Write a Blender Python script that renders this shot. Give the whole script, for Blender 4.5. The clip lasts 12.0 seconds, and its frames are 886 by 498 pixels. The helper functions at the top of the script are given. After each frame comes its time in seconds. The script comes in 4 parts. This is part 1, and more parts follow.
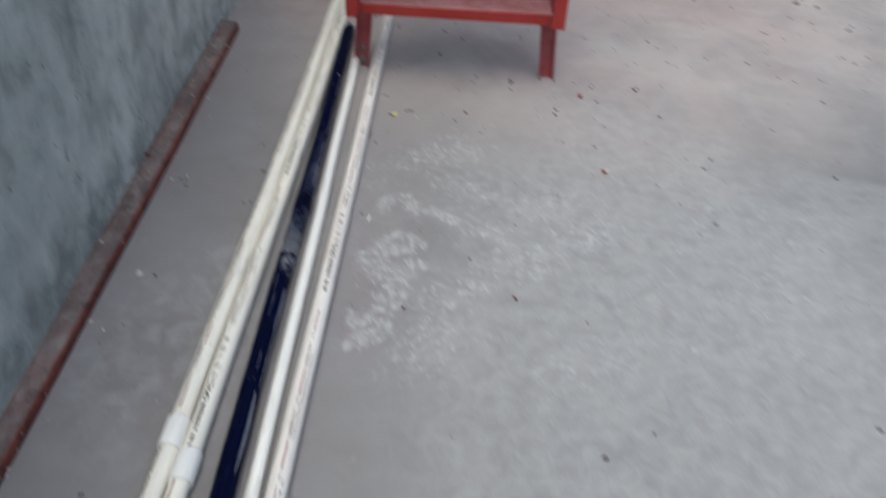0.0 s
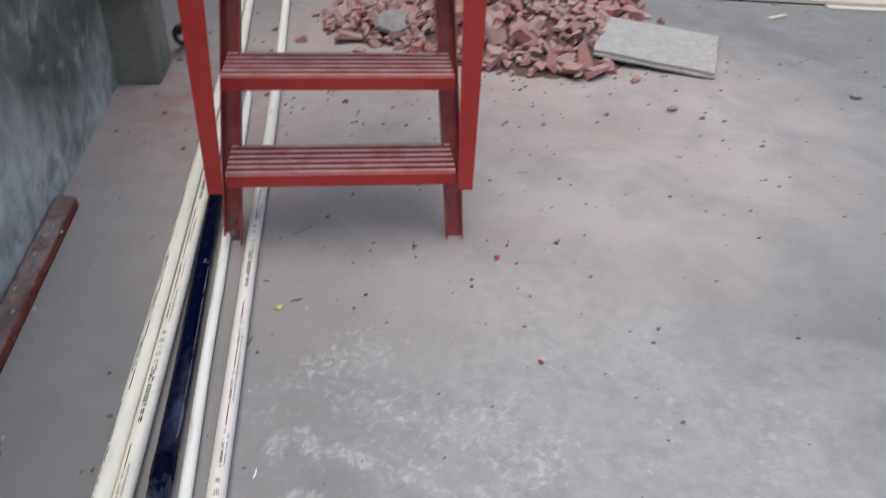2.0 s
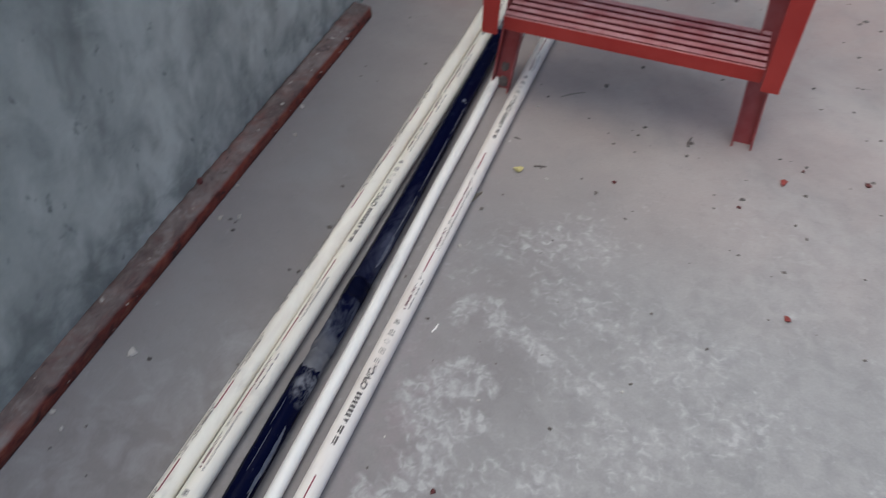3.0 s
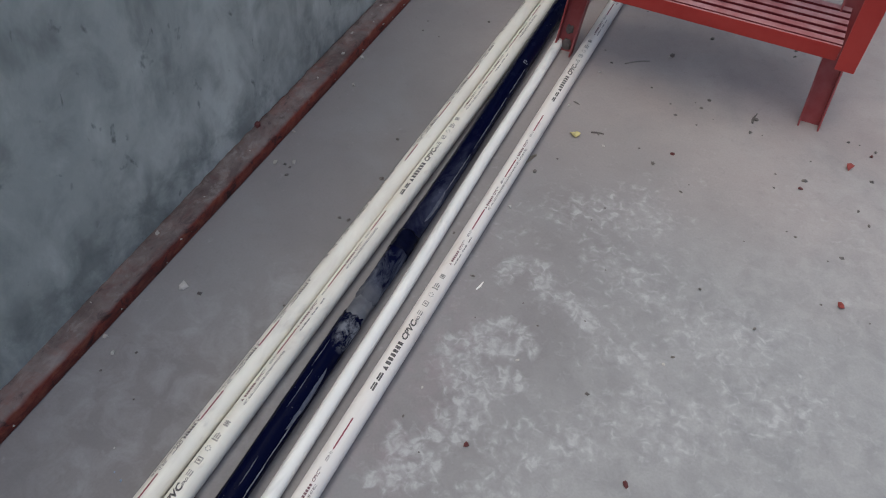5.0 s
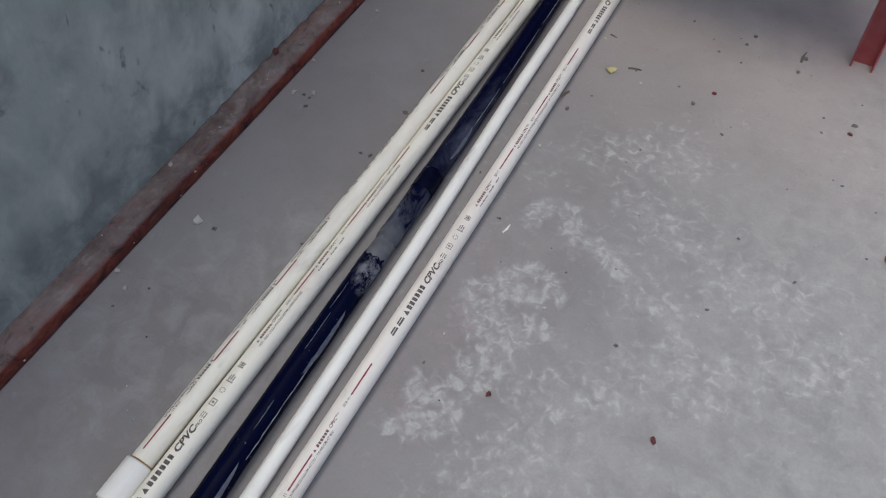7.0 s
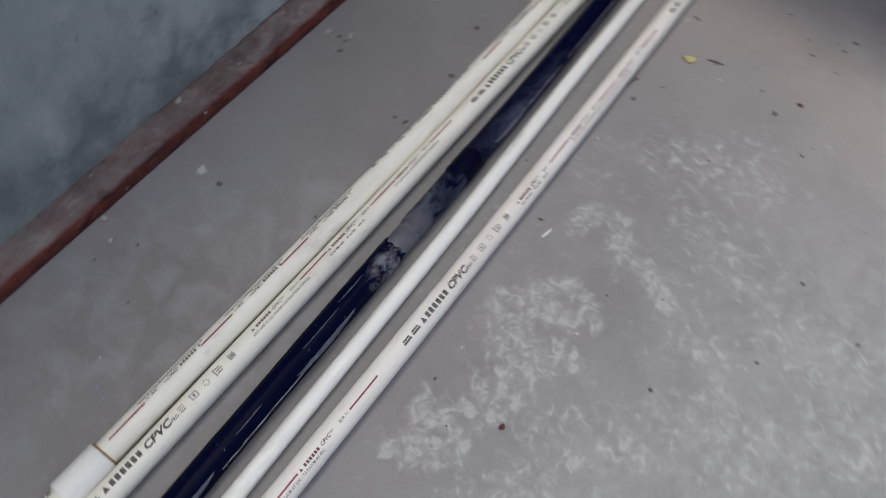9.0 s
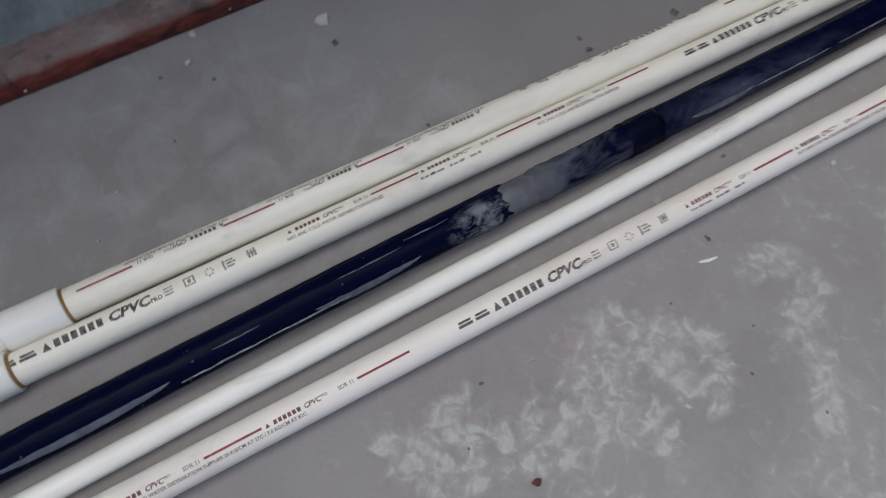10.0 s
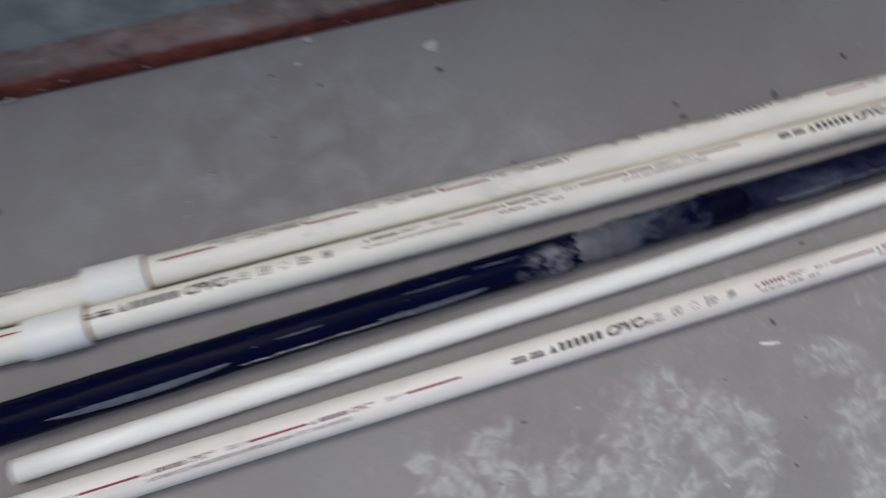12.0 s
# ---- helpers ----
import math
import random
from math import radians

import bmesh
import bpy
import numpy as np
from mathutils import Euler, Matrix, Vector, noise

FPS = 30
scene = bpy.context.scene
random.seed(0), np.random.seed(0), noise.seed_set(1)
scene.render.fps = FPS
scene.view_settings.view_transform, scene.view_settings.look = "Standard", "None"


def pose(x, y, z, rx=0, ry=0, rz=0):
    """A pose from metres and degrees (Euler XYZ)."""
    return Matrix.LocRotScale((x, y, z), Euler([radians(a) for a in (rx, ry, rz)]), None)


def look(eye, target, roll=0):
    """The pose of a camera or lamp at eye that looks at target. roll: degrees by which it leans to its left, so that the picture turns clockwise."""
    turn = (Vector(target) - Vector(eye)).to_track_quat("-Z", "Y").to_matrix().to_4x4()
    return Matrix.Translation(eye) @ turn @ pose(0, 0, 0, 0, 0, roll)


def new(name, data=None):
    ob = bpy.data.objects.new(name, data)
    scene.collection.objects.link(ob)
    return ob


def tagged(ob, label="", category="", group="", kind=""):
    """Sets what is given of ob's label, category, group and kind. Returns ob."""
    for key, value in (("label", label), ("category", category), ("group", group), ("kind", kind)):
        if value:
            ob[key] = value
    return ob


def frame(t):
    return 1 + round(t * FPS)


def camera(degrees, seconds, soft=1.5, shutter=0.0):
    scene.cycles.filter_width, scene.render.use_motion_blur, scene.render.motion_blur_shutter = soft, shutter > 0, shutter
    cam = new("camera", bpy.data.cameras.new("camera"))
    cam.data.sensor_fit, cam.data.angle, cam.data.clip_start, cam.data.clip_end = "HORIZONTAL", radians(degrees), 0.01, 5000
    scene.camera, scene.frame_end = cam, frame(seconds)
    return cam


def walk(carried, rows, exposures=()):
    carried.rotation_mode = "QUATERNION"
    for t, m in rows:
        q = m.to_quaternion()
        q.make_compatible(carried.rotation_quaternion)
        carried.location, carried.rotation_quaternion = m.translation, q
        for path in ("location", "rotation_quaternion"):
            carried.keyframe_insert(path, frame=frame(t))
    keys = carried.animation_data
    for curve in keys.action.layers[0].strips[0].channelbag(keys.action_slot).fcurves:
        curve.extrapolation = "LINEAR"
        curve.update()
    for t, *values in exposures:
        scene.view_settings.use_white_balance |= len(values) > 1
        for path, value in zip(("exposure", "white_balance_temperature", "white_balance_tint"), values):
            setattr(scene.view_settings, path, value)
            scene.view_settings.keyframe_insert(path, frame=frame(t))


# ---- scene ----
cam = camera(60.58, 12.0, soft=1.1, shutter=0.5)
PATH = [
    (0, (0.3307, -1.2643, 1.3889), (0.2798, 0.7696, -0.4162), 3.02),
    (0.2, (0.369, -1.1841, 1.3911), (0.158, 0.9143, -0.3281), 1.47),
    (0.5, (0.4312, -1.0801, 1.3881), (0.2096, 1.0713, -0.2629), 3.82),
    (0.7, (0.4358, -1.0263, 1.3847), (0.1656, 1.0891, -0.3023), 2.53),
    (1, (0.4531, -0.9247, 1.3994), (0.3652, 1.2053, -0.2904), 2.93),
    (1.2, (0.378, -0.8721, 1.4071), (0.4848, 1.3605, -0.1427), 3.52),
    (1.5, (0.343, -0.7974, 1.4167), (0.6122, 1.5154, 0.0115), 1.92),
    (1.7, (0.3281, -0.7450, 1.4147), (0.6660, 1.5214, -0.0509), 2.36),
    (2, (0.3087, -0.6838, 1.3851), (0.6109, 1.5082, -0.1966), 3.12),
    (2.2, (0.3588, -0.6504, 1.3457), (0.4363, 1.5097, -0.3053), 1.69),
    (2.5, (0.3788, -0.5506, 1.3362), (0.2009, 1.4896, -0.4542), 3.06),
    (2.7, (0.4028, -0.547, 1.3105), (-0.0479, 1.4066, -0.5277), 1.93),
    (3, (0.4333, -0.5103, 1.3043), (-0.2218, 1.2309, -0.6786), 0.89),
    (3.5, (0.4348, -0.515, 1.2889), (-0.3226, 1.1563, -0.7187), 0.24),
    (3.7, (0.432, -0.5058, 1.2956), (-0.305, 1.1442, -0.7375), 0.93),
    (5.3, (0.4307, -0.5309, 1.2837), (-0.3341, 1.0575, -0.7881), 1.47),
    (5.5, (0.4266, -0.5298, 1.2754), (-0.3287, 1.0506, -0.8056), 1.67),
    (6, (0.4278, -0.5247, 1.2782), (-0.3638, 1.0062, -0.8254), 0.83),
    (6.5, (0.4091, -0.5072, 1.2584), (-0.3447, 0.9528, -0.9088), 1.11),
    (7, (0.3894, -0.4862, 1.2389), (-0.3364, 0.923, -0.971), 1.74),
    (7.2, (0.3806, -0.4722, 1.2346), (-0.3428, 0.8954, -1.0026), 1.64),
    (8.8, (0.231, -0.3642, 1.1959), (-0.2774, 0.9112, -1.1529), 11.24),
    (9, (0.2303, -0.3258, 1.167), (-0.3517, 0.8757, -1.2025), 11.60),
    (9.2, (0.2062, -0.2621, 1.145), (-0.4524, 0.7946, -1.2728), 13.36),
    (9.5, (0.2128, -0.1839, 1.0569), (-0.5779, 0.6825, -1.3975), 11.70),
    (9.7, (0.1968, -0.1346, 0.9982), (-0.5789, 0.5935, -1.5045), 11.40),
    (10, (0.1757, -0.1185, 0.9128), (-0.5927, 0.5057, -1.6203), 11.31),
    (10.5, (0.1302, -0.083, 0.8522), (-0.5178, 0.4544, -1.7347), 15.03),
    (11, (0.1191, -0.0738, 0.8178), (-0.5043, 0.4567, -1.7764), 16.31),
    (11.5, (0.1233, -0.0666, 0.815), (-0.4953, 0.493, -1.7745), 17.87),
    (11.8, (0.1523, -0.0926, 0.8615), (-0.6427, 0.5068, -1.6683), 16.05),
    (12, (0.1743, -0.1502, 0.9301), (-0.7601, 0.3562, -1.575), 11.77),
]
walk(cam, [(t, look(eye, target, roll)) for t, eye, target, roll in PATH],
     [(0.0, 0.2, 6350, 3), (0.5, 0.2, 6400, 6), (1.0, 0.2, 6400, 6), (1.5, 0.30, 6400, 6), (2.0, 0.30, 6400, 6), (2.5, 0.20, 6400, 6), (3.0, 0.05, 6400, 6), (3.5, -0.03, 6400, 6),
      (6.0, -0.05, 6400, 6), (9.0, -0.06, 6400, 6), (10.5, -0.21, 6400, 6), (11.5, -0.15, 6400, 6), (12.0, -0.04, 6400, 6)])

# ---- daylight: overcast sky over an open terrace ----
world = bpy.data.worlds.new("sky")
scene.world = world
world.use_nodes = True
sky = world.node_tree.nodes.new("ShaderNodeTexSky")
sky.sky_type = "NISHITA"
sky.sun_disc = False
sky.sun_elevation = radians(76)
sky.sun_rotation = radians(-135)
sky.air_density = 1.0
sky.dust_density = 4.0
sky.ozone_density = 0.6
back = world.node_tree.nodes["Background"]
back.inputs["Strength"].default_value = 0.15
world.node_tree.links.new(sky.outputs[0], back.inputs["Color"])
sun = new("sun", bpy.data.lights.new("sun", "SUN"))
sun.data.energy = 1.2
sun.data.angle = radians(75)
sun.data.color = (1.0, 0.97, 0.94)
sun.matrix_world = look((-0.17, -0.17, 0.97), (0, 0, 0))


# ---- materials ----
def graph(name):
    m = bpy.data.materials.new(name)
    m.use_nodes = True
    nt = m.node_tree
    return m, nt, nt.nodes["Principled BSDF"]


def node(nt, kind, **values):
    n = nt.nodes.new(kind)
    for key, value in values.items():
        if key in n.inputs:
            n.inputs[key].default_value = value
    return n


def tex_noise(nt, coord, scale, detail=5.0, rough=0.55, distort=0.0, stretch=None):
    n = node(nt, "ShaderNodeTexNoise", Scale=scale, Detail=detail, Roughness=rough, Distortion=distort)
    if stretch:
        mp = nt.nodes.new("ShaderNodeMapping")
        mp.inputs["Scale"].default_value = stretch
        nt.links.new(coord, mp.inputs["Vector"])
        nt.links.new(mp.outputs[0], n.inputs["Vector"])
    else:
        nt.links.new(coord, n.inputs["Vector"])
    return n.outputs["Fac"]


def ramp(nt, fac, lo, hi, low=0.0, high=1.0):
    n = nt.nodes.new("ShaderNodeMapRange")
    n.inputs["From Min"].default_value = lo
    n.inputs["From Max"].default_value = hi
    n.inputs["To Min"].default_value = low
    n.inputs["To Max"].default_value = high
    nt.links.new(fac, n.inputs["Value"])
    return n.outputs[0]


def mix(nt, fac, a, b, blend="MIX"):
    n = nt.nodes.new("ShaderNodeMix")
    n.data_type = "RGBA"
    n.blend_type = blend
    for value, slot in ((fac, n.inputs[0]), (a, n.inputs[6]), (b, n.inputs[7])):
        if isinstance(value, bpy.types.NodeSocket):
            nt.links.new(value, slot)
        elif isinstance(value, tuple):
            slot.default_value = (*value, 1.0)
        else:
            slot.default_value = value
    return n.outputs[2]


def times(nt, a, b, op="MULTIPLY"):
    n = nt.nodes.new("ShaderNodeMath")
    n.operation = op
    n.use_clamp = True
    for value, slot in ((a, n.inputs[0]), (b, n.inputs[1])):
        if isinstance(value, bpy.types.NodeSocket):
            nt.links.new(value, slot)
        else:
            slot.default_value = value
    return n.outputs[0]


def bump(nt, bsdf, height, strength, distance):
    n = node(nt, "ShaderNodeBump", Strength=strength, Distance=distance)
    nt.links.new(height, n.inputs["Height"])
    nt.links.new(n.outputs[0], bsdf.inputs["Normal"])


def coords(nt):
    return nt.nodes.new("ShaderNodeTexCoord").outputs["Object"]


def spot(nt, co, place, size, turn=0.0):
    """1 at a place, falling to 0 at the given half sizes; turn is in degrees about z."""
    mp = nt.nodes.new("ShaderNodeMapping")
    mp.vector_type = "TEXTURE"
    mp.inputs["Location"].default_value = place
    mp.inputs["Scale"].default_value = size
    mp.inputs["Rotation"].default_value = (0.0, 0.0, radians(turn))
    nt.links.new(co, mp.inputs["Vector"])
    ln = nt.nodes.new("ShaderNodeVectorMath")
    ln.operation = "LENGTH"
    nt.links.new(mp.outputs[0], ln.inputs[0])
    return ramp(nt, ln.outputs["Value"], 0.0, 1.0, 1.0, 0.0)


def concrete_floor():
    m, nt, b = graph("cement_floor")
    co = coords(nt)
    sep = nt.nodes.new("ShaderNodeSeparateXYZ")
    nt.links.new(co, sep.inputs[0])
    broad = tex_noise(nt, co, 1.2, 4, 0.6, 0.3)
    cloud = tex_noise(nt, co, 4.2, 5, 0.55, 0.5)
    fine = tex_noise(nt, co, 10.3, 7, 0.6, 0.4)
    grain = tex_noise(nt, co, 190, 4, 0.65)
    crust = tex_noise(nt, co, 44, 6, 0.7, 0.6)
    # trowelled cement: mauve grey by the wall, cooler grey on the open floor
    west = mix(nt, ramp(nt, broad, 0.35, 0.65), (0.222, 0.207, 0.21), (0.255, 0.24, 0.242))
    # cooler tone, also darkened eastward to stand in for the lens's edge falloff
    east = mix(nt, ramp(nt, broad, 0.35, 0.65), (0.164, 0.17, 0.178), (0.2, 0.202, 0.207))
    side = times(nt, sep.outputs["X"], times(nt, cloud, 0.25), "ADD")
    col = mix(nt, ramp(nt, side, 0.15, 0.75), west, east)
    col = mix(nt, ramp(nt, cloud, 0.48, 0.66, 0.0, 0.5), col, (0.262, 0.262, 0.268))
    col = mix(nt, ramp(nt, cloud, 0.3, 0.44, 0.4, 0.0), col, (0.185, 0.178, 0.183))
    # pale cloudy bloom between the wall and the pipes
    bloom = ramp(nt, spot(nt, co, (-0.33, -0.12, 0), (0.3, 0.42, 1)), 0.0, 0.5)
    bloom = times(nt, bloom, ramp(nt, spot(nt, co, (-0.28, 0.19, 0), (0.1, 0.17, 1)), 0.0, 0.6), "ADD")
    bloom = times(nt, bloom, ramp(nt, tex_noise(nt, co, 15, 6, 0.62, 0.5), 0.44, 0.66))
    col = mix(nt, times(nt, bloom, 0.5), col, (0.37, 0.366, 0.378))
    # dried cement slurry beside the pipes: a thin veil, and arcs and splashes with ragged edges and clear floor between
    veil = ramp(nt, spot(nt, co, (0.66, 0.42, 0), (1.05, 0.85, 1)), 0.08, 0.4)
    ragged = tex_noise(nt, co, 17, 6, 0.62, 0.7)
    blob = tex_noise(nt, co, 47, 3, 0.5, 0.7)
    fleck = tex_noise(nt, co, 75, 4, 0.6, 0.3)
    shape = times(nt, veil, ramp(nt, tex_noise(nt, co, 4.6, 4, 0.6, 0.5), 0.4, 0.62, 0.15, 0.5))
    for x, y, half_long, half_wide, turn in (
            (0.078, 0.24, 0.034, 0.022, 70), (0.104, 0.276, 0.036, 0.02, 45), (0.134, 0.316, 0.04, 0.02, 60), (0.176, 0.343, 0.034, 0.022, -10),
            (0.213, 0.325, 0.038, 0.018, -35), (0.177, 0.292, 0.042, 0.026, 25), (0.127, 0.219, 0.05, 0.036, 60), (0.168, 0.19, 0.06, 0.046, 20),
            (0.208, 0.215, 0.05, 0.03, 30), (0.171, 0.104, 0.07, 0.04, 65), (0.09, 0.008, 0.04, 0.02, -60), (0.138, 0.02, 0.05, 0.022, -30),
            (0.118, -0.045, 0.06, 0.026, 30), (0.106, 0.462, 0.03, 0.02, 80), (0.113, 0.497, 0.034, 0.024, 50), (0.155, 0.519, 0.04, 0.022, 0),
            (0.197, 0.486, 0.044, 0.026, -45), (0.254, 0.462, 0.05, 0.024, -25), (0.305, 0.433, 0.05, 0.022, -30), (0.384, 0.397, 0.09, 0.05, -20),
            (0.377, 0.187, 0.1, 0.06, 40), (0.306, 0.117, 0.1, 0.06, 30), (0.52, 0.28, 0.13, 0.08, 10), (0.7, 0.405, 0.14, 0.09, 30),
            (0.35, 0.59, 0.12, 0.07, -20), (0.58, 0.52, 0.14, 0.08, 15), (0.25, 0.75, 0.16, 0.08, 25), (0.27, -0.06, 0.12, 0.07, 50)):
        blot = ramp(nt, spot(nt, co, (x, y, 0), (1.7 * half_long, 1.7 * half_wide, 1), turn), 0.0, 0.6, 0.0, 1.0 if half_long < 0.08 else 0.66)
        shape = times(nt, shape, blot, "MAXIMUM")
    edge = times(nt, times(nt, shape, 0.29), times(nt, times(nt, ragged, 0.35), times(nt, blob, 0.65), "ADD"), "ADD")
    smear = times(nt, ramp(nt, edge, 0.62, 0.84, 0.0, 0.6), ramp(nt, fleck, 0.35, 0.6, 0.55, 1.0))
    scuff = times(nt, smear, times(nt, ramp(nt, edge, 0.72, 0.82), ramp(nt, blob, 0.48, 0.64, 0.0, 0.42)), "ADD")
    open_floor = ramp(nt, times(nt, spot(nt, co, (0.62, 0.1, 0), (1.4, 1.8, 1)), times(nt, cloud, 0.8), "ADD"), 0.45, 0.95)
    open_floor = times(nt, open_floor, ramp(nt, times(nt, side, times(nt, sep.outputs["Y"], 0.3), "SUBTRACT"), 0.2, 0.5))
    col = mix(nt, times(nt, veil, ramp(nt, fine, 0.4, 0.6, 0.13, 0.4)), col, (0.34, 0.336, 0.336))
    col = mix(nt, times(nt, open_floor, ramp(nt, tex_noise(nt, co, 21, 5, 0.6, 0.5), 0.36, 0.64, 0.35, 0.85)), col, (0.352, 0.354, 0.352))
    # a breath of pink dust along the outer pipe
    pink = times(nt, ramp(nt, spot(nt, co, (0.07, 0.12, 0), (0.1, 0.4, 1)), 0.0, 0.5), ramp(nt, ragged, 0.42, 0.62))
    col = mix(nt, times(nt, pink, 0.4), col, (0.31, 0.255, 0.272))
    col = mix(nt, scuff, col, (0.44, 0.443, 0.447))
    # pale dust trodden over the open floor and under the ladder
    trodden = times(nt, ramp(nt, spot(nt, co, (0.85, 2.2, 0), (2.0, 1.6, 1)), 0.0, 0.42), ramp(nt, tex_noise(nt, co, 3.1, 6, 0.62, 0.3), 0.3, 0.58, 0.35, 1.0))
    col = mix(nt, times(nt, trodden, 0.78), col, (0.44, 0.4, 0.382))
    # red brick dust round the rubble and in the corner by the pilaster
    dust = times(nt, spot(nt, co, (0.82, 2.58, 0), (1.77, 2.04, 1)), ramp(nt, tex_noise(nt, co, 2.3, 6, 0.65, 0.6), 0.34, 0.64))
    col = mix(nt, times(nt, dust, 0.85), col, (0.36, 0.262, 0.245))
    corner_dust = times(nt, spot(nt, co, (-0.41, 2.38, 0), (0.48, 0.82, 1)), ramp(nt, fine, 0.35, 0.6))
    col = mix(nt, times(nt, corner_dust, 0.9), col, (0.32, 0.19, 0.17))
    col = mix(nt, ramp(nt, crust, 0.56, 0.78, 0.0, 0.3), col, (0.16, 0.155, 0.157))
    col = mix(nt, ramp(nt, grain, 0.4, 0.75, 0.0, 0.16), col, (0.13, 0.127, 0.128))
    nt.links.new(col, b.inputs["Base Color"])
    nt.links.new(ramp(nt, fine, 0.3, 0.7, 0.6, 0.82), b.inputs["Roughness"])
    bump(nt, b, mix(nt, 0.35, fine, mix(nt, 0.4, crust, grain)), 0.28, 0.004)
    return m


def plaster(name, dark, light, stain):
    m, nt, b = graph(name)
    co = coords(nt)
    broad = tex_noise(nt, co, 1.4, 5, 0.6, 0.5)
    mid = tex_noise(nt, co, 5.15, 6, 0.6, 0.8)
    runs = tex_noise(nt, co, 1.76, 5, 0.58, 0.4, (1.0, 1.9, 0.9))
    drips = tex_noise(nt, co, 6.62, 4, 0.5, 0.3, (1.0, 1.4, 0.65))
    grain = tex_noise(nt, co, 88.24, 4, 0.6)
    col = mix(nt, ramp(nt, broad, 0.35, 0.68), dark, light)
    col = mix(nt, ramp(nt, mid, 0.55, 0.75, 0.0, 0.5), col, light)
    col = mix(nt, ramp(nt, runs, 0.46, 0.7, 0.0, 0.62), col, stain)
    col = mix(nt, ramp(nt, drips, 0.56, 0.74, 0.0, 0.6), col, stain)
    # near end of the wall darkened in colour to stand in for lens falloff
    near_dim = times(nt, ramp(nt, spot(nt, co, (-0.6, -0.8, 0.3), (2.0, 1.5, 2.0)), 0.0, 0.4), ramp(nt, mid, 0.3, 0.6, 0.7, 1.0))
    col = mix(nt, times(nt, near_dim, 0.4), col, stain)
    damp = times(nt, ramp(nt, spot(nt, co, (-0.68, 2.05, 0.78), (0.9, 1.05, 0.74)), 0.0, 0.34), ramp(nt, mid, 0.25, 0.6, 0.6, 1.0))
    col = mix(nt, damp, col, tuple(0.6 * c for c in stain))
    foot = times(nt, ramp(nt, spot(nt, co, (-0.6392, 0.544, 0.0408), (0.544, 8.16, 0.1632)), 0.0, 0.5), ramp(nt, tex_noise(nt, co, 11.76, 5, 0.6, 0.5), 0.42, 0.62))
    col = mix(nt, times(nt, foot, 0.55), col, stain)
    mottle = tex_noise(nt, co, 10, 6, 0.6, 0.4, (1.0, 1.0, 0.8))
    col = mix(nt, ramp(nt, mottle, 0.34, 0.52, 0.42, 0.0), col, stain)
    col = mix(nt, ramp(nt, mottle, 0.56, 0.7, 0.0, 0.35), col, light)
    pits = tex_noise(nt, co, 27, 3, 0.55, 0.3, (1.0, 1.0, 0.65))
    col = mix(nt, ramp(nt, pits, 0.665, 0.75, 0.0, 0.7), col, tuple(0.6 * c for c in stain))
    nt.links.new(col, b.inputs["Base Color"])
    b.inputs["Roughness"].default_value = 0.88
    bump(nt, b, mix(nt, 0.35, mid, grain), 0.5, 0.008)
    return m


def pipe_plastic(name, colour, dirt):
    m, nt, b = graph(name)
    co = coords(nt)
    grime = tex_noise(nt, co, 6.62, 6, 0.65, 0.5, (3.0, 0.6, 3.0))
    specks = tex_noise(nt, co, 51.47, 4, 0.6, 0.0, (1.0, 0.35, 1.0))
    col = mix(nt, ramp(nt, grime, 0.5, 0.75, 0.0, 0.5), colour, dirt)
    col = mix(nt, ramp(nt, specks, 0.62, 0.75, 0.0, 0.4), col, dirt)
    smudge = times(nt, ramp(nt, tex_noise(nt, co, 9, 6, 0.7, 0.5, (1.0, 0.6, 1.0)), 0.56, 0.72), ramp(nt, specks, 0.35, 0.6))
    col = mix(nt, times(nt, smudge, 0.55), col, (0.42, 0.41, 0.39))
    nt.links.new(col, b.inputs["Base Color"])
    nt.links.new(ramp(nt, grime, 0.3, 0.7, 0.35, 0.6), b.inputs["Roughness"])
    bump(nt, b, specks, 0.1, 0.001)
    return m


